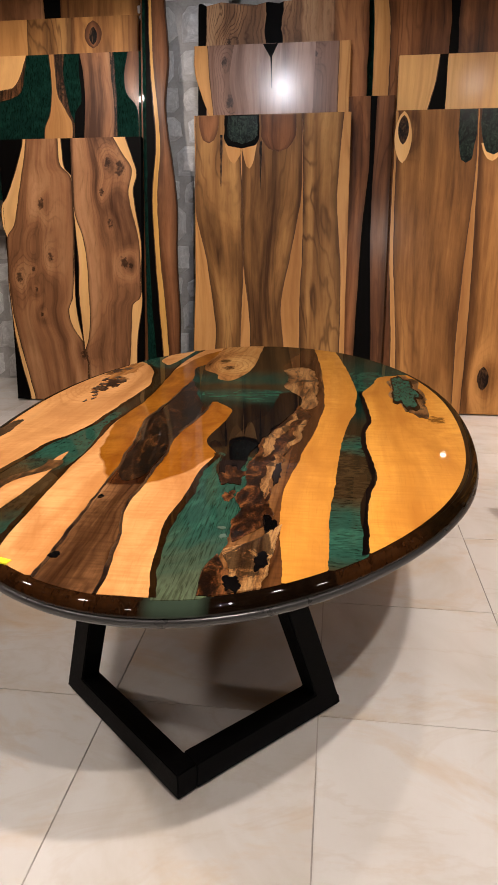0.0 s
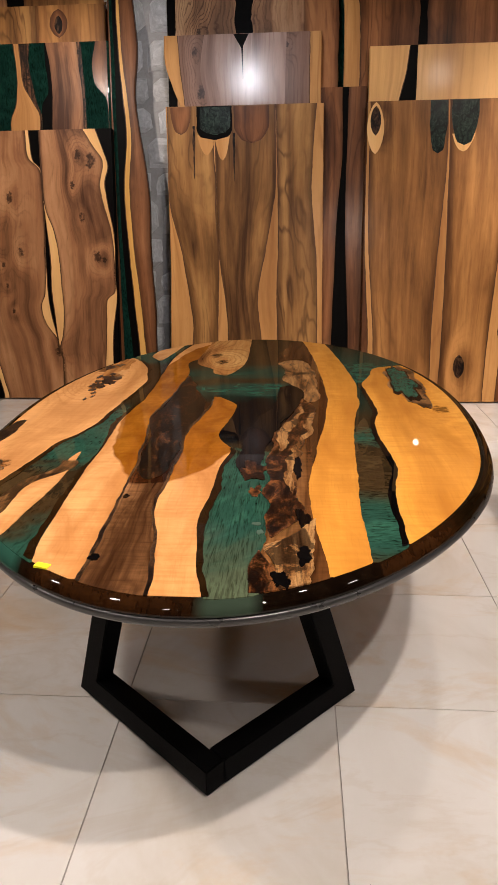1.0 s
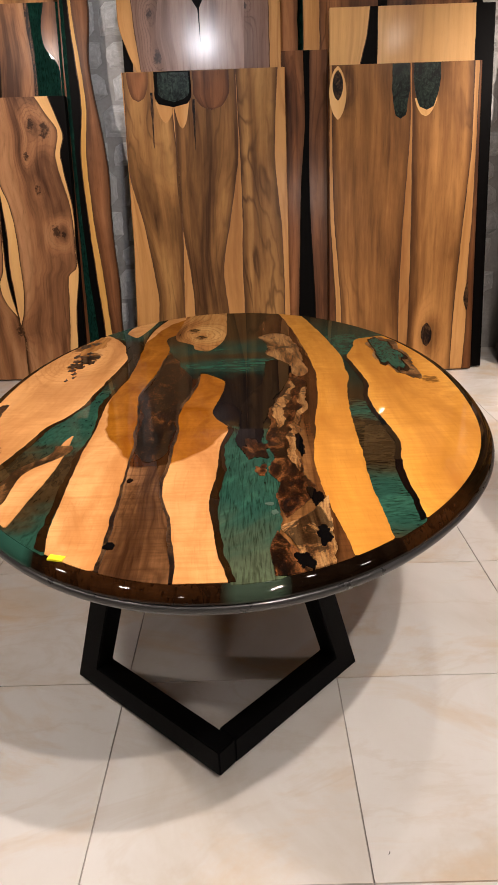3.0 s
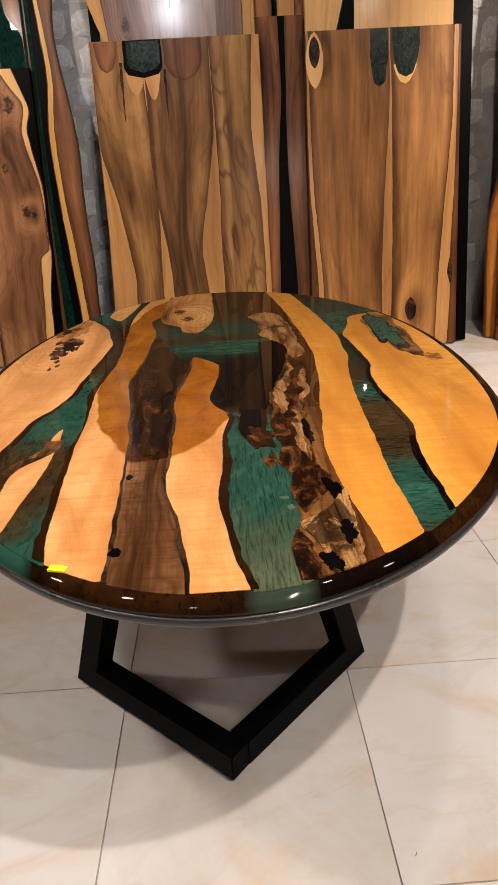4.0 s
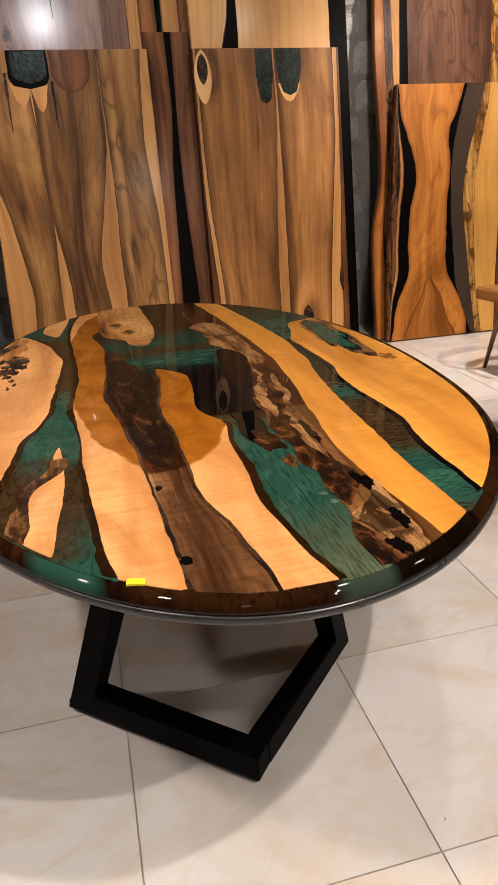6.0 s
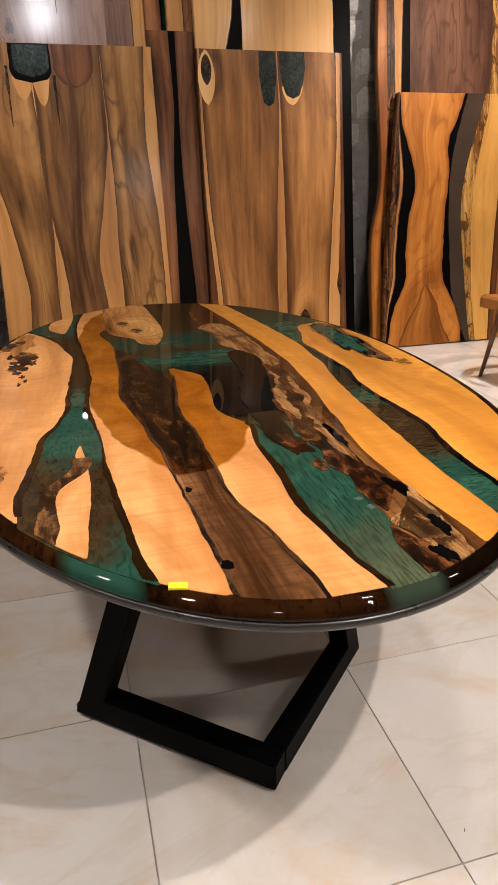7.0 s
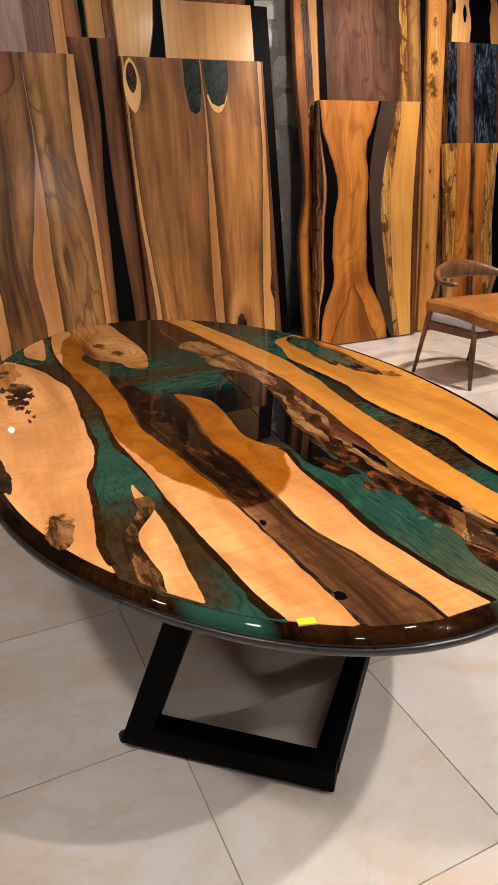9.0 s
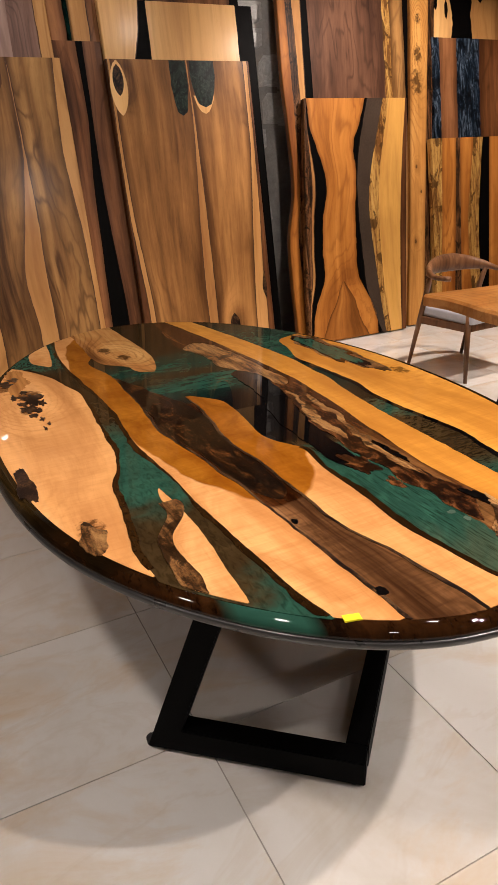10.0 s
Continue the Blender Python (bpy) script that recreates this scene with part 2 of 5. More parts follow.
def marble_tile(name):
    n = Nodes(name)
    co, free = n.place()
    cloud = n.noise(n.stretch(free, 1.0, 0.6, 1.0), 1.7, 6.0, 0.6, 1.2)
    slant = n.node("ShaderNodeMapping", Vector=free, Rotation=(0, 0, 0.6), Scale=(0.65, 1.25, 1.0)).outputs[0]
    vein = n.math("ABSOLUTE", n.math("SUBTRACT", n.noise(slant, 1.9, 6.0, 0.6, 1.0), 0.5))
    colour = n.ramp(cloud, [(0.30, (0.60, 0.55, 0.48)), (0.5, (0.70, 0.67, 0.63)), (0.70, (0.76, 0.74, 0.71))])
    wisps = n.noise(slant, 2.6, 6.0, 0.65, 0.8)
    colour = n.mix(n.grey(wisps, 0.51, 0.70, 0.0, 0.75), colour, (0.64, 0.49, 0.33))
    colour = n.mix(n.grey(vein, 0.0, 0.030, 0.15, 0.0), colour, (0.50, 0.38, 0.25))
    return n.finish(colour, n.grey(cloud, 0.3, 0.7, 0.12, 0.18), 0.0, 0.25, 0.09)


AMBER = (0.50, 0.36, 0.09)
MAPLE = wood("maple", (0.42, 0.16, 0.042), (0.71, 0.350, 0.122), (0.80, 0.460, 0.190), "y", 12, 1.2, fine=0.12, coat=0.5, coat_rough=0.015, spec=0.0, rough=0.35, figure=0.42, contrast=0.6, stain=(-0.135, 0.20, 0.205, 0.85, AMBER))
MAPLE_BURL = wood("maple_with_knots", (0.324, 0.119, 0.032), (0.7277, 0.3604, 0.1265), (0.8379, 0.4865, 0.2173), "y", 12, 1.6, knots=((-0.50, 0.36, 0.045), (-0.52, 0.22, 0.03), (-0.56, 0.50, 0.05), (-0.53, -0.55, 0.03)), fine=0.14, coat=0.5, coat_rough=0.015, spec=0.0, rough=0.35, figure=0.2, contrast=0.35)
MAPLE_GOLD = wood("golden_maple", (0.40, 0.15, 0.022), (0.68, 0.305, 0.046), (0.78, 0.39, 0.078), "y", 10, 1.2, knots=((0.60, -0.05, 0.03),), fine=0.1, coat=0.5, coat_rough=0.015, spec=0.0, rough=0.35, figure=0.36, contrast=0.55)
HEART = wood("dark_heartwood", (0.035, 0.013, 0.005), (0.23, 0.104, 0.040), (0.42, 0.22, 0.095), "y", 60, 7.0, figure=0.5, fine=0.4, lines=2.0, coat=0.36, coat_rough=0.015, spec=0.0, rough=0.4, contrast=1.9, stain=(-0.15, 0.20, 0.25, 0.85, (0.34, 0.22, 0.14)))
BURL = wood("swirled_burl", (0.09, 0.03, 0.008), (0.45, 0.20, 0.058), (0.70, 0.40, 0.14), "y", 40, 5.0, lines=2.2, knots=((-0.12, 0.62, 0.03), (-0.16, 0.75, 0.035)), fine=0.4, coat=0.36, coat_rough=0.015, spec=0.0, contrast=1.4, live=False)
BARK_RED = bark("red_brown_bark", (0.004, 0.0014, 0.0006), (0.034, 0.0095, 0.0026), (0.19, 0.070, 0.020), scale=1.25)
BARK_BURL = bark("chocolate_burl", (0.002, 0.001, 0.0004), (0.014, 0.0045, 0.0013), (0.15, 0.055, 0.014), scale=1.1, low=0.50, coat=0.28)
BARK_GREY = bark("weathered_bark", (0.022, 0.009, 0.003), (0.150, 0.066, 0.021), (0.32, 0.17, 0.062), scale=1.0, pull=0.13)
LINED_BARK = wood("lined_bark_wood", (0.012, 0.0045, 0.0015), (0.125, 0.046, 0.014), (0.31, 0.145, 0.046), "y", 60, 6.0, fine=0.5, lines=1.5, figure=0.3, coat=0.5, coat_rough=0.015, spec=0.0, rough=0.4, contrast=1.35)
ROTTEN_TAN = bark("rotten_tan_wood", (0.022, 0.008, 0.0025), (0.195, 0.085, 0.026), (0.45, 0.245, 0.092), scale=1.2, pull=0.14, low=0.44)
BARK_DARK = bark("dark_bark_edge", (0.008, 0.004, 0.003), (0.035, 0.016, 0.008), (0.10, 0.05, 0.02))
BLACK_RESIN = plain("black_resin", (0.0025, 0.002, 0.002), 0.4, 0, 0.55, 0.3, coat_rough=0.02)
SLAB_BLACK = plain("dull_black_resin", (0.0022, 0.0018, 0.0016), 0.45, vary=0.3, spec=0.025)
GREEN, DEEP, BROWN, INK, SAGE = (0.017, 0.056, 0.038), (0.004, 0.018, 0.013), (0.034, 0.020, 0.008), (0.004, 0.003, 0.003), (0.060, 0.075, 0.044)
RIVER_A = resin("resin_river_a", [(0.0, GREEN), (0.09, GREEN), (0.16, BROWN), (0.27, BROWN), (0.33, GREEN), (0.43, GREEN), (0.50, BROWN), (0.72, BROWN), (0.82, GREEN), (1.0, DEEP)])
RIVER_B = resin("resin_river_b", [(0.0, SAGE), (0.07, (0.055, 0.07, 0.04)), (0.14, GREEN), (0.27, GREEN), (0.31, BROWN), (0.345, INK), (0.485, INK), (0.53, DEEP), (0.62, GREEN), (0.72, BROWN), (1.0, BROWN)], feather=0.7, hairs=(260.0, 17.0))
RIVER_C = resin("resin_river_c", [(0.0, BROWN), (0.07, BROWN), (0.11, GREEN), (0.18, GREEN), (0.24, BROWN), (0.33, BROWN), (0.37, GREEN), (0.41, BROWN), (0.53, DEEP), (0.62, GREEN), (1.0, BROWN)], wobble=0.16, hairs=(36.0, 170.0), feather=0.8)
POOL = resin("resin_pool", [(0.0, INK), (0.50, (0.007, 0.010, 0.007)), (0.57, (0.013, 0.050, 0.034)), (0.62, BROWN), (0.67, (0.012, 0.045, 0.030)), (0.74, BROWN), (1.0, BROWN)], feather=0.6, hairs=(14.0, 60.0), wobble=0.2)
POCKET = resin("pocket_resin", [(0.0, GREEN), (1.0, (0.020, 0.075, 0.050))], feather=0.5)
RIM = resin("rim_resin", [(0.0, (0.004, 0.002, 0.001)), (0.12, (0.020, 0.007, 0.002)), (0.24, (0.006, 0.003, 0.001)), (0.45, (0.020, 0.011, 0.003)), (0.7, (0.008, 0.009, 0.004)), (1.0, (0.006, 0.010, 0.005))], feather=0.7, wobble=0.7, exits=True)
EDGE_AMBER = resin("amber_edge_resin", [(0.0, (0.016, 0.007, 0.002)), (0.5, (0.028, 0.012, 0.003)), (1.0, (0.014, 0.007, 0.002))], feather=0.5, wobble=0.8)
EDGE_GREY = plain("satin_grey_edge", (0.022, 0.0215, 0.0215), 0.30, 0.0, 0.0, 0.12, 4.0, spec=0.5)
STEEL = plain("black_powder_coat", (0.0022, 0.0022, 0.0025), 0.5, 0.0, 0.0, 0.3, 40.0, 0.05, spec=0.04)
RUBBER = plain("rubber", (0.012, 0.012, 0.012), 0.8)
TILE = marble_tile("cream_marble_tile")
GROUT = plain("grout", (0.44, 0.40, 0.36), 0.9)
STONE = stone_material("grey_stone", (0.64, 0.635, 0.625))
MORTAR = stone_material("rough_mortar", (0.36, 0.35, 0.34))
PLASTER = plain("ceiling_paint", (0.13, 0.125, 0.12), 0.9, vary=0.08)
WALLPAINT = plain("wall_paint", (0.22, 0.20, 0.18), 0.9, vary=0.08)
WALNUT = wood("walnut", (0.036, 0.0112, 0.0035), (0.195, 0.0720, 0.0235), (0.370, 0.1560, 0.0560), bands=10, warp=5.0, lines=0.5, broad=0.12, contrast=1.25, fringe=0.045, fine=0.16, coat=0.05)
WALNUT_KNOTTY = wood("knotty_walnut", (0.060, 0.0220, 0.0090), (0.285, 0.1250, 0.0520), (0.47, 0.2350, 0.1060), warp=5.0, knots=((0.822, 1.76, 0.03), (0.916, 1.72, 0.045), (0.774, 1.56, 0.022), (0.839, 1.33, 0.028), (0.94, 1.05, 0.035), (0.992, 1.03, 0.02), (0.296, 1.48, 0.03), (0.362, 1.09, 0.028), (0.24, 0.85, 0.014), (0.278, 0.66, 0.014), (0.612, 0.36, 0.035), (0.106, 0.94, 0.03), (0.222, 1.0, 0.018), (0.24, 1.75, 0.10)), bands=14, lines=0.6, broad=0.13, fringe=0.02, fine=0.2)
WALNUT_OLIVE = wood("olive_walnut", (0.050, 0.0185, 0.0050), (0.250, 0.1160, 0.0340), (0.455, 0.2350, 0.0760), bands=10, warp=5.5, lines=0.8, broad=0.12, contrast=1.35, fringe=0.045, fine=0.16, coat=0.05)
WALNUT_FIG = wood("plain_walnut", (0.056, 0.0190, 0.0048), (0.262, 0.1130, 0.0315), (0.480, 0.2230, 0.0670), knots=((0.10, 1.92, 0.03), (0.70, 0.26, 0.04)), bands=8, warp=4.4, lines=0.4, broad=0.13, contrast=1.3, fringe=0.045, fine=0.16, coat=0.05)
WALNUT_RED = wood("reddish_walnut", (0.036, 0.0112, 0.004), (0.184, 0.0697, 0.0245), (0.324, 0.1413, 0.0581), warp=3.0, bands=12, lines=0.5, broad=0.11, contrast=1.2, fringe=0.045, fine=0.2)
WALNUT_GREY = wood("greyish_walnut", (0.07, 0.034, 0.022), (0.19, 0.098, 0.064), (0.31, 0.175, 0.12), bands=22, warp=3.6, knots=((0.26, 2.16, 0.035), (0.22, 2.42, 0.025), (0.86, 2.45, 0.02)), coat=0.6, coat_rough=0.23)
WALNUT_PINK = wood("pinkish_walnut", (0.14, 0.07, 0.046), (0.32, 0.185, 0.13), (0.44, 0.28, 0.205), bands=22, warp=3.0, coat=0.6, coat_rough=0.23)
SAP = wood("sapwood", (0.2376, 0.0949, 0.0268), (0.4752, 0.2292, 0.0711), (0.6002, 0.3162, 0.1126), bands=18, warp=2.0, contrast=0.6, fine=0.25)
DARK_LINE = wood("dark_growth_line", (0.03, 0.013, 0.006), (0.085, 0.036, 0.014), (0.15, 0.068, 0.028))
SAP_PALE = wood("pale_sapwood", (0.432, 0.2052, 0.0693), (0.7128, 0.399, 0.1454), (0.814, 0.494, 0.2066), bands=14, warp=1.4, contrast=0.5, fine=0.22)
ORANGE = wood("orange_wood", (0.16, 0.045, 0.007), (0.39, 0.140, 0.024), (0.56, 0.225, 0.046), knots=((0.28, 0.10, 0.10), (0.46, 0.14, 0.09)), bands=10, warp=5.0, lines=0.7, broad=0.12, contrast=1.2, fringe=0.03, fine=0.2)
ORANGE_DEEP = wood("dark_orange_figure", (0.070, 0.020, 0.0035), (0.27, 0.092, 0.016), (0.46, 0.180, 0.036), bands=30, warp=7.0, lines=1.0, contrast=1.2, fine=0.2, fringe=0.02)
WALNUT_DARK = wood("dark_walnut", (0.022, 0.0085, 0.0042), (0.085, 0.036, 0.019), (0.165, 0.075, 0.040), bands=8, warp=6.0, lines=0.6, broad=0.12, contrast=1.2, fine=0.16, coat=0.3, coat_rough=0.12)
SPALTED = wood("spalted_orange_wood", (0.20, 0.075, 0.015), (0.50, 0.225, 0.055), (0.66, 0.345, 0.100), knots=((0.12, 2.15, 0.05), (0.10, 1.95, 0.07), (0.13, 2.4, 0.03), (0.06, 1.3, 0.014), (0.1, 1.1, 0.012), (0.02, 0.7, 0.014)), bands=14, warp=3.0, contrast=0.9, fringe=0.02)
YELLOW = wood("yellow_wood", (0.306, 0.1344, 0.0308), (0.5832, 0.301, 0.0687), (0.7106, 0.4048, 0.1211), bands=12, warp=1.6, contrast=0.5)
BARKY = bark("yellow_bark_edge", (0.13, 0.052, 0.012), (0.36, 0.185, 0.045), (0.52, 0.30, 0.085), 0.5, 0.1, pull=0.10, axis="z")
SLAB_BARK = bark("slab_bark", (0.012, 0.006, 0.003), (0.075, 0.030, 0.011), (0.22, 0.10, 0.04), 0.4, 0.4, pull=0.08, axis="z")
BURL_SLAB = wood("burl_slab", (0.055, 0.023, 0.011), (0.30, 0.150, 0.072), (0.54, 0.32, 0.165), bands=40, warp=9.0, lines=1.2, knots=((0.28, 2.62, 0.16), (0.75, 2.64, 0.15), (0.22, 2.56, 0.02)), coat=0.5, coat_rough=0.12, fine=0.2)
SLAB_GREEN = resin("slab_green_resin", [(0.0, DEEP), (0.5, (0.005, 0.020, 0.015)), (1.0, DEEP)], "z", (0, 3), 0.8, polish=0.05)
INSET_GREEN = bark("mottled_green_resin", (0.003, 0.005, 0.004), (0.009, 0.018, 0.013), (0.034, 0.052, 0.037), 0.3, 0.5, scale=1.6, pull=0.7, axis="z")
SLAB_GREY = plain("smoked_resin", (0.050, 0.034, 0.024), 0.12, 0, 0.8, 0.3, coat_rough=0.05)
SLAB_BLUE = bark("blue_black_resin", (0.003, 0.004, 0.006), (0.006, 0.013, 0.024), (0.10, 0.13, 0.17), scale=1.2, pull=0.2, axis="z")
CUSHION = plain("grey_fabric", (0.52, 0.52, 0.56), 0.9, vary=0.08, scale=60, bump=0.15)
CHAIRWOOD = wood("brown_chair_wood", (0.06, 0.024, 0.010), (0.15, 0.066, 0.028), (0.23, 0.11, 0.05), coat=0.3, live=False)
TABLE_TWO = wood("warm_table_wood", (0.26, 0.085, 0.018), (0.50, 0.200, 0.050), (0.62, 0.29, 0.085), "x", coat=0.7, coat_rough=0.06, live=False)
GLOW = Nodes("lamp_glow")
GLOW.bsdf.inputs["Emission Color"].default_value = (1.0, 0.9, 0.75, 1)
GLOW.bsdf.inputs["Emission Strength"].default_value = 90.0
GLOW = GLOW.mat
LAMP_WHITE = plain("white_lamp_housing", (0.6, 0.6, 0.6), 0.4)
PALE_GREEN = plain("pale_green_resin", (0.07, 0.11, 0.08), 0.3, 0, 0.6)
STICKER = plain("yellow_sticker", (0.80, 0.72, 0.02), 0.6, vary=0.03)

# ---- building helpers ----


def part(name, bm, material, parent=None, label="", smooth=False):
    me = bpy.data.meshes.new(name)
    bm.normal_update()
    bm.to_mesh(me)
    bm.free()
    if smooth:
        for p in me.polygons:
            p.use_smooth = True
    me.materials.append(material)
    ob = new(name, me)
    if parent is not None:
        ob.parent = parent
    if label:
        ob["label"] = label
    return ob


def empty(name, m, label, category, group="", kind=""):
    ob = new(name)
    ob.matrix_world = m
    ob.empty_display_size = 0.1
    return tagged(ob, label, category, group, kind)


def box(bm, x0, x1, y0, y1, z0, z1, bevel=0.0, m=None):
    made = bmesh.ops.create_cube(bm, size=1.0)["verts"]
    bmesh.ops.scale(bm, vec=(x1 - x0, y1 - y0, z1 - z0), verts=made)
    bmesh.ops.translate(bm, vec=((x0 + x1) / 2, (y0 + y1) / 2, (z0 + z1) / 2), verts=made)
    if bevel:
        edges = list({e for v in made for e in v.link_edges})
        out = bmesh.ops.bevel(bm, geom=edges, offset=bevel, segments=2, affect="EDGES", profile=0.7)
        made = list({v for f in out["faces"] for v in f.verts} | {v for v in made if v.is_valid})
    if m is not None:
        bmesh.ops.transform(bm, matrix=m, verts=made)
    return bm


def boxed(*args, **kw):
    return box(bmesh.new(), *args, **kw)


def beam(bm, a, b, w, d, bevel=0.003, up=(0, 0, 1)):
    """A square bar from a to b, w wide and d deep."""
    a, b = Vector(a), Vector(b)
    z = (b - a).normalized()
    x = Vector(up).cross(z)
    x = x.normalized() if x.length > 1e-4 else Vector((1, 0, 0))
    y = z.cross(x)
    m = Matrix((x, y, z)).transposed().to_4x4()
    m.translation = a
    return box(bm, -w / 2, w / 2, -d / 2, d / 2, 0, (b - a).length, bevel, m)


def tube(bm, points, radii, sides=12, caps=True):
    """A round bar through the points, as wide as the radii say."""
    rings = []
    pts = [Vector(p) for p in points]
    for i, p in enumerate(pts):
        d = (pts[min(i + 1, len(pts) - 1)] - pts[max(i - 1, 0)]).normalized()
        x = d.cross(Vector((0.31, 0.17, 0.93))).normalized()
        y = d.cross(x)
        r = radii[i] if isinstance(radii[i], tuple) else (radii[i], radii[i])
        rings.append([bm.verts.new(p + x * r[0] * math.cos(k * math.tau / sides) + y * r[1] * math.sin(k * math.tau / sides)) for k in range(sides)])
    for a, b in zip(rings, rings[1:]):
        for k in range(sides):
            bm.faces.new((a[k], a[(k + 1) % sides], b[(k + 1) % sides], b[k]))
    if caps:
        bm.faces.new(rings[0][::-1])
        bm.faces.new(rings[-1])
    return bm


class Edge:
    """A live edge: a smooth line through (along, across) pairs, roughened."""

    def __init__(self, pairs, rough=0.0, seed=0, freq=9.0):
        self.p = sorted(pairs)
        self.rough, self.seed, self.freq = rough, seed, freq

    def __call__(self, u):
        p = self.p
        if u <= p[0][0]:
            x = p[0][1]
        elif u >= p[-1][0]:
            x = p[-1][1]
        else:
            i = max(k for k in range(len(p) - 1) if p[k][0] <= u)
            q = [p[max(i - 1, 0)], p[i], p[i + 1], p[min(i + 2, len(p) - 1)]]
            h = q[2][0] - q[1][0]
            f = (u - q[1][0]) / h
            m1 = (q[2][1] - q[0][1]) / max(q[2][0] - q[0][0], 1e-6) * h
            m2 = (q[3][1] - q[1][1]) / max(q[3][0] - q[1][0], 1e-6) * h
            x = (2 * f**3 - 3 * f**2 + 1) * q[1][1] + (f**3 - 2 * f**2 + f) * m1 + (3 * f**2 - 2 * f**3) * q[2][1] + (f**3 - f**2) * m2
        if self.rough:
            v = Vector((u * self.freq, self.seed * 7.7, 0.3))
            x += self.rough * (0.75 * noise.noise(v) + 0.25 * noise.noise(v * 3.1) + 0.16 * noise.noise(v * 9.3))
        return x


def strip(bm, left, right, u0, u1, lift, depth, steps, up, clip=None, columns=3, round_left=0.0, round_right=0.0, follow=0.8):
    """A board between two edges. up(x, u, d) gives the place of a point at depth d under the face."""
    rows, spans, told = [], [], {}
    for i in range(steps + 1):
        u = u0 + (u1 - u0) * i / steps
        a, b = left(u), right(u)
        if clip:
            lo, hi = clip(u)
            a, b = min(max(a, lo), hi), min(max(b, lo), hi)
        if not clip or (lo + 0.004 < a < hi - 0.004):
            b = max(b, a + 0.0024)
        if b - a < 0.0015:
            rows.append(None)
            continue
        lo_x, wide = left(u), max(right(u) - left(u), 0.0024)
        spans.append((lo_x + wide / 2, wide))
        row = []
        if round_left:
            row.append(bm.verts.new(up(a, u, round_left - lift)))
        row += [bm.verts.new(up(a + round_left + (b - a - round_left - round_right) * k / columns, u, -lift)) for k in range(columns + 1)]
        if round_right:
            row.append(bm.verts.new(up(b, u, round_right - lift)))
        row += [bm.verts.new(up(b, u, depth)), bm.verts.new(up(a, u, depth))]
        places = ([a] if round_left else []) + [a + round_left + (b - a - round_left - round_right) * k / columns for k in range(columns + 1)] + ([b] if round_right else []) + [b, a]
        for v, x in zip(row, places):
            told[v] = (x, u, (x - lo_x) / wide, wide)
        rows.append(row)
    mid_x = sum(c for c, w in spans) / max(1, len(spans))
    mid_w = sum(w for c, w in spans) / max(1, len(spans))
    for r, s in zip(rows, rows[1:]):
        if r is None or s is None:
            continue
        n = len(r)
        for k in range(n):
            bm.faces.new((r[k], r[(k + 1) % n], s[(k + 1) % n], s[k]))
    for i, r in enumerate(rows):
        if r and (i == 0 or rows[i - 1] is None) and i + 1 < len(rows) and rows[i + 1]:
            bm.faces.new(r[::-1])
        if r and (i == len(rows) - 1 or rows[i + 1] is None) and i > 0 and rows[i - 1]:
            bm.faces.new(r)
    loose = [v for v in bm.verts if not v.link_faces]
    for v in loose:
        bm.verts.remove(v)
    bmesh.ops.recalc_face_normals(bm, faces=bm.faces)
    # grain runs with the live edges: a straightened place, and the share and width across
    grain, across = bm.loops.layers.uv.new("grain"), bm.loops.layers.uv.new("across")
    for f in bm.faces:
        for loop in f.loops:
            x, u, t, w = told[loop.vert]
            loop[grain].uv = ((1 - follow) * x + follow * (mid_x + (t - 0.5) * mid_w), u)
            loop[across].uv = (t, w)
    return bm


# ---- setting ----
WALL_Y = 3.63
PITCH, TX, TY = 0.594, 0.290, -0.430

floor = tagged(part("floor", boxed(-5.2, 6.4, -4.6, WALL_Y + 0.2, -0.12, -0.006), GROUT), "cream marble-look tiles with thin grey joints", "floor", kind="structure")

ceiling = tagged(part("ceiling", boxed(-5.2, 6.4, -4.6, WALL_Y + 0.2, CEIL, CEIL + 0.12), PLASTER), "plain dim painted showroom ceiling", "ceiling", kind="structure")
wall_north = tagged(part("wall_north", boxed(-5.2, 6.4, WALL_Y, WALL_Y + 0.2, -0.006, CEIL), MORTAR), "rough grey stone wall behind the slabs", "wall", kind="structure")
tagged(part("wall_south", boxed(-5.2, 6.4, -4.8, -4.6, -0.006, CEIL), WALLPAINT), "plain painted wall", "wall", kind="structure")
tagged(part("wall_west", boxed(-5.4, -5.2, -4.6, WALL_Y + 0.2, -0.006, CEIL), WALLPAINT), "plain painted wall", "wall", kind="structure")
tagged(part("wall_east", boxed(6.4, 6.6, -4.6, WALL_Y + 0.2, -0.006, CEIL), WALLPAINT), "plain painted wall", "wall", kind="structure")


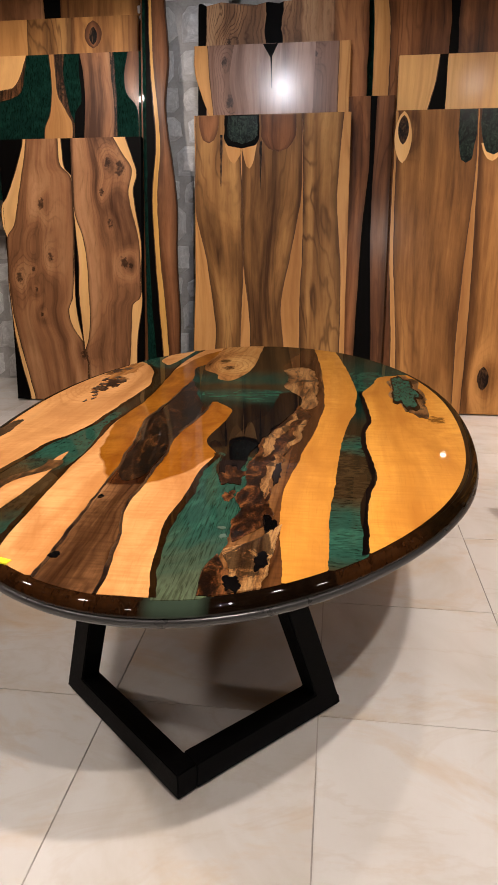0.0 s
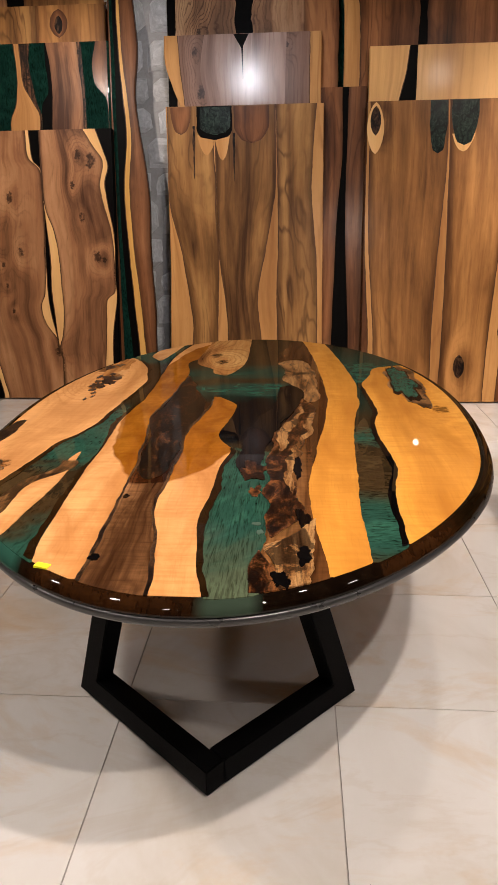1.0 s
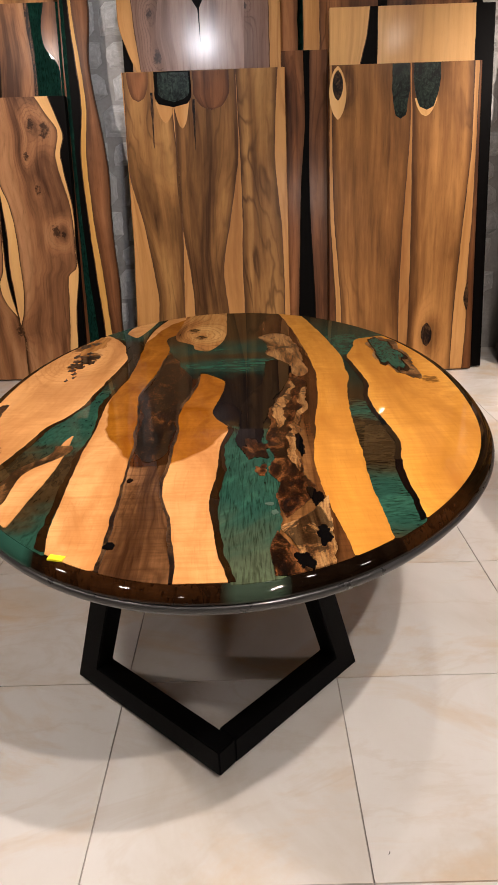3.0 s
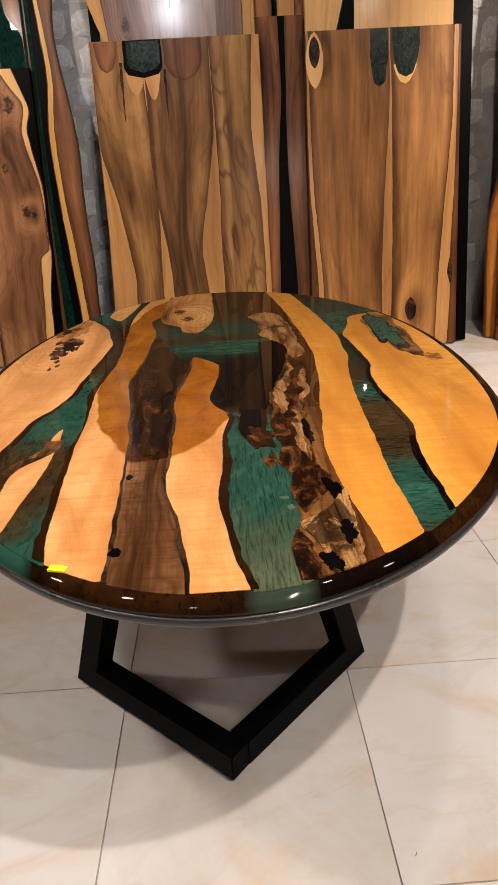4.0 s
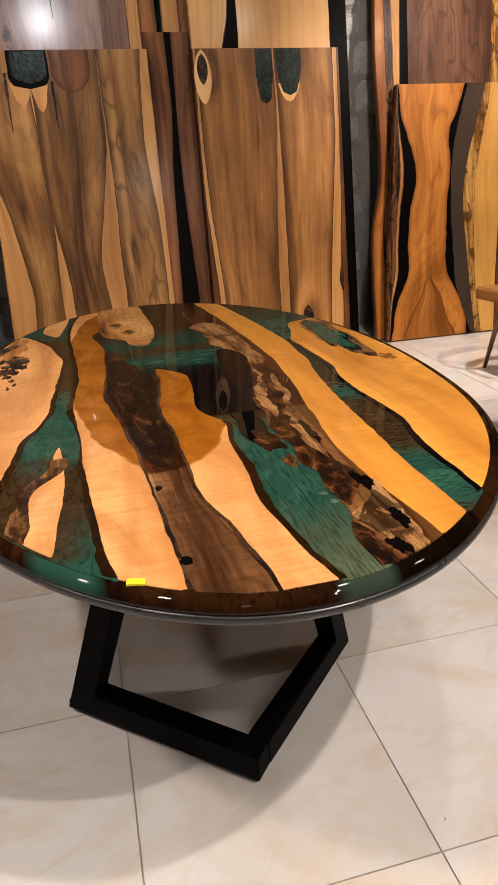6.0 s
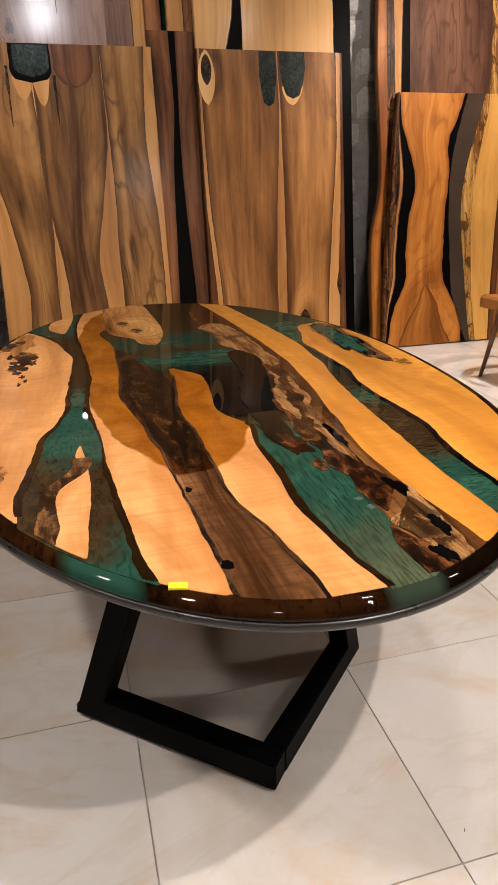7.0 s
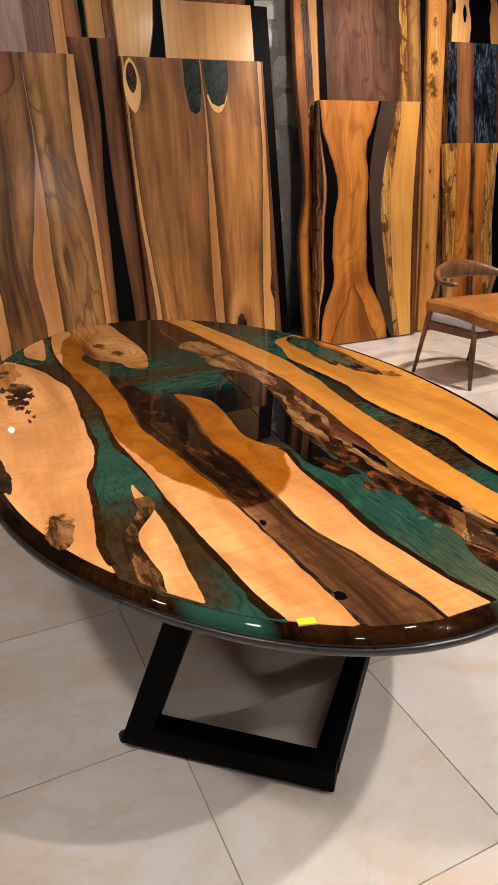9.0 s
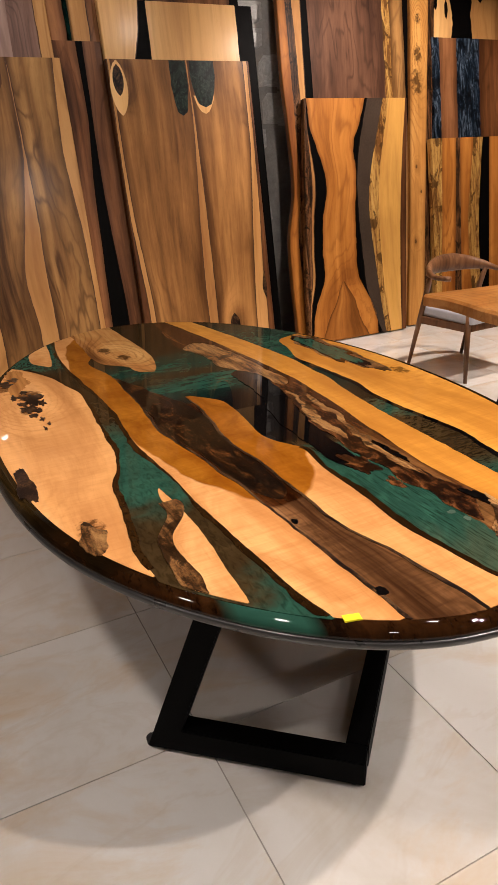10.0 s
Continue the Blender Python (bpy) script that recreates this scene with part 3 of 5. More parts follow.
def downlight(x, y, z, aim):
    """A small white cylinder spot under the ceiling, turned to its aim."""
    base = empty("ceiling_spot", Matrix.Translation((x, y, CEIL)), "white cylindrical ceiling spotlight, lit, some added only as fill", "spotlight", "ceiling spots")
    drop = z - CEIL + 0.04
    turn = look((0, 0, drop), Vector(aim) - Vector((x, y, CEIL)))
    bm = bmesh.new()
    bmesh.ops.create_cone(bm, cap_ends=True, segments=24, radius1=0.03, radius2=0.03, depth=0.02, matrix=Matrix.Translation((0, 0, -0.01)))
    part("mount", bm, LAMP_WHITE, base)
    part("stem", tube(bmesh.new(), [(0, 0, -0.018), (0, 0, drop + 0.02)], [0.008, 0.008]), LAMP_WHITE, base)
    bm = bmesh.new()
    ring = []
    for r, d in ((0.020, 0.08), (0.042, 0.07), (0.042, -0.035), (0.037, -0.035), (0.036, 0.055)):
        ring.append([bm.verts.new(turn @ Vector((r * math.cos(k * math.tau / 24), r * math.sin(k * math.tau / 24), d))) for k in range(24)])
    for a, b in zip(ring, ring[1:]):
        for k in range(24):
            bm.faces.new((a[k], a[(k + 1) % 24], b[(k + 1) % 24], b[k]))
    bm.faces.new(ring[0][::-1])
    part("housing", bm, LAMP_WHITE, base, smooth=True)
    bm = bmesh.new()
    bmesh.ops.create_circle(bm, cap_ends=True, segments=24, radius=0.021, matrix=turn @ Matrix.Translation((0, 0, 0.045)))
    part("bulb", bm, GLOW, base, "glowing warm lamp face")


# The four added fill lamps get the same housing and bulb.
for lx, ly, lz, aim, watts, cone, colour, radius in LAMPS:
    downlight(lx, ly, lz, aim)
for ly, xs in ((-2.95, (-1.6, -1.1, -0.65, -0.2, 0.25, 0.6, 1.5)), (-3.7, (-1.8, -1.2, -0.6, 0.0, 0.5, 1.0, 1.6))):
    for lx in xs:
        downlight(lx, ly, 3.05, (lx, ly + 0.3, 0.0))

# ---- the oval table ----
TOP, RX, RY, CY = 0.76, 0.686, 1.147, 0.018
INSET, END_INSET = 0.032, 0.024
table = empty("oval_table", Matrix.Identity(4), "oval river table, golden maple and green resin, glossy, black steel base", "table")


LEFT = 0.978


def fuller(y):
    """The oval is a little fuller towards one end."""
    return 1 + 0.04 * math.exp(-(((y + 0.65) / 0.35) ** 2))


def oval(u, inset=0.0, end=0.0):
    s = (u - CY) / (RY - end)
    w = (RX - inset) * math.sqrt(max(0.0, 1 - s * s)) * fuller(u)
    return -w * LEFT, w


def turned(profile):
    """A ring round the oval with this profile of (inset, depth under the top)."""
    bm = bmesh.new()
    N = 224
    rings = []
    for inset, down in profile:
        ring = []
        for k in range(N):
            y = CY + (RY - inset) * math.cos(k * math.tau / N)
            x = (RX - inset) * math.sin(k * math.tau / N) * fuller(y)
            ring.append(bm.verts.new((x if x > 0 else x * LEFT, y, TOP - down)))
        rings.append(ring)
    for a, b in zip(rings, rings[1:]):
        for k in range(N):
            bm.faces.new((a[k], b[k], b[(k + 1) % N], a[(k + 1) % N]))
    bm.faces.new(rings[0])
    bm.faces.new(rings[-1][::-1])
    bmesh.ops.recalc_face_normals(bm, faces=bm.faces)
    return bm


# a resin body whose top rounds over, on a satin grey edge band
rim = part("resin_body", turned([(0.30, 0.024), (0.004, 0.0235), (0.0015, 0.021), (0.0022, 0.0165), (0.0045, 0.0115), (0.008, 0.0075), (0.013, 0.0042), (0.018, 0.0022), (0.023, 0.0015), (0.30, 0.0015)]), RIM, table, "dark brown resin body with a rounded rim", smooth=True)
part("edge_band", turned([(0.30, 0.0425), (0.010, 0.042), (0.003, 0.039), (0.0, 0.034), (0.0, 0.027), (0.002, 0.0243), (0.30, 0.0243)]), EDGE_GREY, table, "satin dark grey edge", smooth=True)


def on_top(x, u, d):
    return (x, u, TOP - 0.0005 - d)


def inner(u):
    return oval(u, INSET, END_INSET) if abs(u - CY) < RY - END_INSET else (0.0, 0.0)


P1R = Edge([(0.90, -0.66), (0.78, -0.58), (0.71, -0.50), (0.62, -0.44), (0.43, -0.38), (0.27, -0.355), (0.06, -0.37), (-0.08, -0.38), (-0.21, -0.385), (-0.31, -0.41), (-0.39, -0.44), (-0.55, -0.46), (-0.68, -0.48), (-0.76, -0.475)], 0.008, 1)
P2L = Edge([(1.15, -0.26), (1.05, -0.29), (0.71, -0.33), (0.39, -0.32), (0.07, -0.31), (-0.16, -0.33), (-0.33, -0.32), (-0.58, -0.31), (-0.76, -0.30), (-0.96, -0.28), (-1.04, -0.268)], 0.006, 2)
HL = Edge([(1.18, -0.20), (0.70, -0.22), (0.62, -0.25), (0.42, -0.225), (0.15, -0.225), (-0.13, -0.245), (-0.32, -0.225), (-0.54, -0.20), (-0.80, -0.185), (-1.06, -0.175)], 0.008, 3)
HR = Edge([(0.10, -0.088), (0.05, -0.088), (-0.08, -0.095), (-0.28, -0.12), (-0.50, -0.11), (-0.65, -0.11), (-0.80, -0.105), (-0.90, -0.08), (-1.0, -0.065), (-1.12, -0.055)], 0.007, 4)
P2R = Edge([(0.10, -0.085), (0.07, -0.06), (0.0, -0.015), (-0.07, -0.01), (-0.19, -0.02), (-0.32, -0.028), (-0.43, 0.018), (-0.46, 0.018), (-0.55, 0.002), (-0.67, 0.0), (-0.82, -0.008), (-0.95, 0.005), (-1.12, 0.035)], 0.006, 5)
P3L = Edge([(1.18, 0.17), (1.088, 0.16), (0.641, 0.095), (0.485, 0.131), (0.328, 0.124), (0.261, 0.154), (0.182, 0.183), (0.108, 0.20), (-0.028, 0.166), (-0.148, 0.163), (-0.23, 0.143), (-0.305, 0.122), (-0.397, 0.118), (-0.48, 0.107), (-0.556, 0.104), (-0.624, 0.117), (-0.688, 0.11), (-0.773, 0.125), (-0.849, 0.117), (-0.939, 0.114), (-1.034, 0.12), (-1.12, 0.115)], 0.016, 6, 13)
P4L = Edge([(1.15, 0.20), (0.58, 0.25), (0.14, 0.27), (-0.10, 0.262), (-0.29, 0.24), (-0.47, 0.22), (-0.68, 0.20), (-0.93, 0.218), (-1.08, 0.235)], 0.006, 7)
P4R = Edge([(1.05, 0.30), (0.39, 0.37), (0.08, 0.37), (-0.17, 0.34), (-0.37, 0.32), (-0.57, 0.31), (-0.86, 0.30), (-1.05, 0.30)], 0.007, 8)
P5L = Edge([(0.56, 0.56), (0.52, 0.475), (0.40, 0.44), (0.25, 0.392), (0.05, 0.41), (-0.08, 0.41), (-0.22, 0.39), (-0.36, 0.39), (-0.54, 0.40), (-0.69, 0.38), (-0.93, 0.37), (-1.0, 0.375)], 0.009, 9)


def side(v):
    return lambda u: v


def outer(u):
    return oval(u, 0.024, 0.020) if abs(u - CY) < RY - 0.020 else (0.0, 0.0)


def pinched(left, right, u0, u1, side_of):
    """One edge of a piece that draws together, unevenly, towards both of its ends."""
    def edge(u):
        f = min(1.0, max(0.0, min(u - u0, u1 - u) / 0.07)) ** 0.5 if -1.0 < u < 0.7 else 1.0
        a, b = left(u), right(u)
        c = a + (b - a) * (0.5 + 0.3 * noise.noise(Vector((u * 20, 3.1, 0.4))))
        return c + ((a if side_of < 0 else b) - c) * f
    return edge


def inlay(name, left, right, u0, u1, material, label="", lift=0.0, columns=4, steps=None):
    if name == "bark_piece":
        left, right = pinched(left, right, u0, u1, -1), pinched(left, right, u0, u1, 1)
    bm = strip(bmesh.new(), left, right, u0, u1, lift, 0.012, steps or max(12, int((u1 - u0) / 0.006)), on_top, outer if "river" in name else inner, columns, follow=0.12 if "bark" in name else 0.5)
    return part(name, bm, material, table, label)


def offset(edge, by, rough=0.0, seed=0):
    return lambda u: edge(u) + by + rough * (noise.noise(Vector((u * 8, seed * 3.3, 1.7))) + 0.35 * noise.noise(Vector((u * 27, seed, 4.1))))


inlay("maple_board", side(-0.8), P1R, -0.78, 0.86, MAPLE_BURL, "pale maple board with dark knots")
inlay("resin_river", P1R, P2L, -1.15, 1.16, RIVER_A, "green and brown resin river")
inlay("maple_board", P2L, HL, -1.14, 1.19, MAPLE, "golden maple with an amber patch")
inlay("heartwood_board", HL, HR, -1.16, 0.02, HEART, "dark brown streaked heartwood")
inlay("resin_pool", HL, lambda u: max(HR(u), -0.088) if u < 0.1 else P3L(u), 0.02, 0.62, POOL, "dark resin pool with green clouds")
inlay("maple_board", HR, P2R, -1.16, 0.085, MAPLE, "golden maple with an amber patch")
inlay("resin_river", P2R, P3L, -1.19, 0.1, RIVER_B, "green and black resin river")
inlay("resin_pool", HL, P3L, 0.62, 1.2, POOL, "dark resin pool with green clouds")
inlay("bark_board", P3L, P4L, -1.15, 1.18, LINED_BARK, "weathered brown bark strip")
inlay("maple_board", P4L, P4R, -1.14, 1.16, MAPLE_GOLD, "golden maple board")
inlay("resin_river", P4R, P5L, -1.15, 0.56, RIVER_C, "green and brown resin river")
inlay("resin_river", P4R, side(0.8), 0.56, 1.08, RIVER_C, "green and brown resin river")
inlay("maple_board", P5L, side(0.8), -1.02, 0.56, MAPLE_GOLD, "wide golden maple board")

# pieces laid into the boards and rivers, a little proud of them
BUL = Edge([(0.39, -0.09), (0.42, -0.13), (0.50, -0.15), (0.58, -0.21), (0.70, -0.225), (1.18, -0.21)], 0.008, 11)
BUR = Edge([(0.39, -0.08), (0.44, -0.06), (0.63, -0.025), (0.90, -0.03), (1.18, -0.04)], 0.006, 12)
inlay("burl_piece", BUL, BUR, 0.39, 1.19, BURL, "swirled brown burl end", 0.0012)
ISL = Edge([(-0.455, -0.362), (-0.50, -0.372), (-0.57, -0.372), (-0.66, -0.425), (-0.75, -0.428), (-0.93, -0.44)], 0.007, 13)
ISR = Edge([(-0.455, -0.358), (-0.56, -0.348), (-0.68, -0.35), (-0.84, -0.36), (-0.95, -0.372)], 0.005, 14)
inlay("maple_board", ISL, ISR, -0.95, -0.455, MAPLE, "pale maple tongue between two rivers", 0.0012)
inlay("bark_edge", offset(ISL, -0.012, 0.008, 5), offset(ISL, 0.022, 0.010, 6), -0.94, -0.52, BARK_GREY, "brown bark edge", 0.0020, 2)
SML = Edge([(0.66, -0.385), (0.74, -0.43), (0.85, -0.42), (1.04, -0.36)], 0.006, 15)
SMR = Edge([(0.66, -0.375), (0.84, -0.345), (1.04, -0.33)], 0.006, 16)
inlay("maple_board", SML, SMR, 0.66, 1.04, MAPLE, "small pale maple piece", 0.0012)
inlay("bark_edge", offset(P2L, -0.011, 0.012, 1), offset(P2L, 0.0, 0.003, 2), -1.05, 1.05, EDGE_AMBER, "dark amber resin edge", 0.0012, 2)
inlay("bark_edge", offset(P2R, -0.004, 0.003, 3), offset(P2R, 0.009, 0.011, 4), -1.13, -0.42, EDGE_AMBER, "dark amber resin edge", 0.0012, 2)
inlay("bark_edge", offset(P5L, -0.013, 0.004, 7), offset(P5L, 0.001, 0.002, 8), -0.99, 0.26, BLACK_RESIN, "black resin line", 0.0012, 2)
inlay("bark_edge", offset(P1R, -0.002, 0.003, 9), offset(P1R, 0.010, 0.011, 10), -0.74, 0.66, EDGE_AMBER, "dark amber resin edge", 0.0012, 2)
inlay("bark_piece", offset(HL, 0.004, 0.012, 21), lambda u: min(HR(u) - 0.004, -0.10 - 0.30 * max(0.0, u)) + 0.012 * noise.noise(Vector((u * 16, 4.4, 0.2))), -0.63, 0.40, BARK_BURL, "dark chocolate burl under amber resin", 0.0008, 5)
# the rotten seam: weathered tan wood, red-brown bark, black hollows, and tan wood again
rot_r = Edge([(0.02, 0.235), (-0.09, 0.224), (-0.26, 0.215), (-0.36, 0.193), (-0.44, 0.182), (-0.555, 0.166), (-0.70, 0.174), (-0.78, 0.186), (-0.85, 0.170), (-0.90, 0.149)], 0.016, 23, 14)
inlay("bark_piece", offset(P3L, -0.002, 0.006, 43), offset(P4L, -0.022, 0.016, 44), 0.02, 0.66, ROTTEN_TAN, "tan weathered wood under resin", 0.0010, 5)
inlay("bark_piece", offset(P3L, -0.004, 0.008, 24), rot_r, -0.90, 0.02, BARK_RED, "rotten red-brown bark under resin", 0.0012, 7)
inlay("bark_piece", offset(P3L, 0.006, 0.014, 41), offset(P3L, 0.030, 0.022, 42), -0.44, -0.03, ROTTEN_TAN, "tan weathered wood under resin", 0.0020, 4)
inlay("bark_piece", offset(rot_r, -0.016, 0.016, 47), offset(rot_r, 0.002, 0.010, 48), -0.70, -0.10, ROTTEN_TAN, "tan weathered wood under resin", 0.0018, 3)
tan_l = Edge([(-0.82, 0.208), (-0.87, 0.18), (-0.905, 0.15), (-0.935, 0.117), (-0.98, 0.130), (-1.02, 0.142), (-1.12, 0.165)], 0.012, 19, 19)
tan_r = Edge([(-0.82, 0.213), (-0.91, 0.209), (-1.01, 0.200), (-1.12, 0.195)], 0.014, 20, 19)
inlay("bark_piece", tan_l, tan_r, -1.12, -0.82, ROTTEN_TAN, "tan rotten wood under resin", 0.0020, 5)
inlay("bark_piece", Edge([(-0.95, 0.105), (-1.0, 0.098), (-1.12, 0.105)], 0.008, 27, 14), offset(tan_l, 0.0, 0.006, 50), -1.13, -0.95, BARK_RED, "rotten red-brown bark under resin", 0.0014, 5)
hollow_l = Edge([(0.24, 0.150), (0.21, 0.125), (0.08, 0.112), (-0.06, 0.104), (-0.155, 0.061), (-0.37, 0.040), (-0.52, 0.037), (-0.605, 0.056), (-0.62, 0.075)], 0.012, 51, 15)
hollow_r = Edge([(0.24, 0.155), (0.20, 0.185), (0.117, 0.205), (0.03, 0.186), (-0.06, 0.172), (-0.13, 0.150), (-0.25, 0.122), (-0.31, 0.112), (-0.50, 0.096), (-0.62, 0.085)], 0.014, 52, 15)
inlay("resin_hollow", hollow_l, hollow_r, -0.61, 0.235, BLACK_RESIN, "black resin hollow", 0.0018, 4)
inlay("heart_line", offset(HL, -0.003, 0.003, 31), offset(HL, 0.004, 0.003, 32), -1.10, 0.30, BARK_DARK, "dark contour line", 0.0012, 1)
inlay("heart_line", offset(HR, -0.004, 0.003, 33), offset(HR, 0.003, 0.003, 34), -1.10, 0.05, BARK_DARK, "dark contour line", 0.0012, 1)


def blob(cx, cy, rx, ry, seed, rough=0.35, count=56):
    """An uneven flat pool."""
    pts = []
    for k in range(count):
        a = k * math.tau / count
        r = 1 + rough * (noise.noise(Vector((math.cos(a) * 1.3, math.sin(a) * 1.3, seed))) + 0.55 * noise.noise(Vector((math.cos(a) * 2.3, math.sin(a) * 2.3, seed + 9))) + 0.3 * noise.noise(Vector((math.cos(a) * 7, math.sin(a) * 7, seed + 5))))
        pts.append((cx + rx * r * math.cos(a), cy + ry * r * math.sin(a)))
    return pts


def pool(name, pts, material, lift, label="", parent=None):
    bm = bmesh.new()
    top = [bm.verts.new((x, y, TOP - 0.0005 + lift)) for x, y in pts]
    low = [bm.verts.new((x, y, TOP - 0.004)) for x, y in pts]
    bm.faces.new(top)
    for k in range(len(pts)):
        bm.faces.new((low[k], low[(k + 1) % len(pts)], top[(k + 1) % len(pts)], top[k]))
    return part(name, bm, material, parent or table, label)


pool("resin_pocket", blob(0.545, 0.27, 0.062, 0.27, 3.1, 0.5), BARK_GREY, 0.0016, "brown burl ring")
pool("resin_pocket", blob(0.540, 0.28, 0.050, 0.21, 5.2, 0.55), BLACK_RESIN, 0.0021, "black edged pocket")
pool("resin_pocket", blob(0.538, 0.29, 0.042, 0.18, 5.2, 0.6), POCKET, 0.0026, "green resin pocket")
pool("resin_pocket", blob(0.075, -0.575, 0.028, 0.055, 9.4, 0.7), BARK_RED, 0.0020, "rotten red-brown bark under resin")
pool("resin_pocket", blob(0.088, -0.69, 0.013, 0.03, 3.4, 0.6), BARK_RED, 0.0014, "rotten red-brown bark under resin")
pool("burl_patch", blob(-0.515, 0.56, 0.042, 0.13, 6.4, 0.6), BURL, 0.0011, "swirled brown burl patch")
pool("burl_patch", blob(-0.533, -0.585, 0.024, 0.055, 2.4, 0.4), BARK_GREY, 0.0011, "small brown knot")
pool("resin_pocket", blob(0.188, -0.815, 0.013, 0.040, 7.3, 0.7), BLACK_RESIN, 0.0024, "black resin hollow")
pool("resin_pocket", blob(0.180, -0.555, 0.010, 0.050, 5.6, 0.8), BLACK_RESIN, 0.0024, "black resin hollow")
pool("resin_pocket", blob(0.146, -1.050, 0.014, 0.024, 4.4, 0.7), BLACK_RESIN, 0.0024, "black resin hollow")
pool("resin_pocket", blob(0.189, -0.966, 0.013, 0.030, 6.1, 0.6), BLACK_RESIN, 0.0024, "black resin hollow")
for k, (px, py, rx, ry) in enumerate([(-0.50, 0.33, 0.028, 0.06), (-0.52, 0.24, 0.02, 0.035), (-0.495, 0.21, 0.012, 0.02), (-0.515, 0.17, 0.010, 0.018), (-0.50, 0.13, 0.006, 0.012), (-0.53, 0.29, 0.012, 0.02), (-0.475, 0.27, 0.010, 0.024), (-0.51, 0.41, 0.010, 0.02), (-0.545, 0.36, 0.008, 0.022), (-0.49, 0.08, 0.005, 0.014), (-0.505, 0.05, 0.004, 0.012), (-0.55, 0.52, 0.022, 0.03), (-0.52, 0.56, 0.016, 0.018)]):
    pool("knot_hole", blob(px, py, rx, ry, 11.0 + k, 1.1), BARK_DARK, 0.0016, "black rotten knot")
pool("knot_hole", blob(-0.169, -0.985, 0.010, 0.012, 1.0, 0.4, 24), BLACK_RESIN, 0.0016, "small black knot hole")
pool("knot_hole", blob(-0.178, -0.725, 0.006, 0.009, 2.0, 0.4, 20), BLACK_RESIN, 0.0016, "small black knot hole")
pool("resin_bubble", blob(0.100, -0.845, 0.009, 0.006, 3.0, 0.4, 24), PALE_GREEN, 0.0014, "small pale green spot in the resin")
pool("resin_bubble", blob(0.108, -0.88, 0.006, 0.009, 4.0, 0.4, 24), PALE_GREEN, 0.0014, "small pale green spot in the resin")
pool("knot_hole", blob(-0.612, -0.28, 0.020, 0.10, 31.0, 0.4), BARK_DARK, 0.0016, "brown bark pocket")
pts = [(-0.262, -1.020), (-0.236, -1.028), (-0.233, -1.014), (-0.259, -1.006)]
tagged(pool("sticker", pts, STICKER, 0.0016), "small yellow paper sticker on the tabletop", "sticker").parent = None

# base: two bent V frames of square steel tube
LEG_W, LEG_D = 0.060, 0.056


def v_frame(tip, left, right):
    """Two flat bent frames that meet at the tip: a rail on the floor and a raked leg at its far end."""
    for end, reach in ((left, LEG_D / 2), (right, -LEG_D / 2 - 0.0005)):
        along = (Vector((*tip, 0)) - Vector((*end, 0)))
        length = along.length + reach
        along.normalize()
        across = Vector((-along.y, along.x, 0)) * LEG_D / 2
        hi, rake, w, top = 0.088 + reach * 0.01, 0.36, LEG_W * 1.12, TOP - 0.0435
        outline = [(0.0, 0.016), (length, 0.016), (length, hi), (w + rake * hi, hi), (w + rake * top, top), (rake * top, top)]
        bm = bmesh.new()
        sides = [[bm.verts.new(Vector((end[0], end[1], z)) + along * u + across * k) for u, z in outline] for k in (-1, 1)]
        for cut in ((0, 1, 2, 3), (0, 3, 4, 5)):
            bm.faces.new([sides[0][k] for k in cut])
            bm.faces.new([sides[1][k] for k in reversed(cut)])
        for k in range(6):
            q = (k + 1) % 6
            bm.faces.new((sides[0][k], sides[1][k], sides[1][q], sides[0][q]))
        bmesh.ops.recalc_face_normals(bm, faces=bm.faces)
        sharp = [e for e in bm.edges if len(e.link_faces) == 2 and e.calc_face_angle() > 0.3]
        bmesh.ops.bevel(bm, geom=sharp, offset=0.003, segments=2, affect="EDGES")
        part("leg_frame", bm, STEEL, table)
    for px, py in (tip, left, right):
        bm = bmesh.new()
        bmesh.ops.create_cone(bm, cap_ends=True, segments=16, radius1=0.014, radius2=0.016, depth=0.018, matrix=Matrix.Translation((px, py, 0.009)))
        part("foot", bm, RUBBER, table)


v_frame((-0.031, -0.736), (-0.430, -0.388), (0.330, -0.366))
v_frame((-0.03, 0.775), (-0.27, 0.53), (0.21, 0.53))
part("plate", boxed(-0.42, 0.42, -0.55, 0.60, TOP - 0.054, TOP - 0.0425, 0.002), STEEL, table)

# ---- slabs leaning on the stone wall ----
LEAN_BACK = math.degrees(math.atan(0.155))
THICK = 0.048
BASE_Y = 2.79
SLABS = "tabletops for sale"


def jittered(edge, by, seed):
    return lambda u: edge(u) + by * (1 + 0.9 * noise.noise(Vector((u * 6, seed, 2.0)))) + 0.002 * noise.noise(Vector((u * 21, seed, 7.0)))


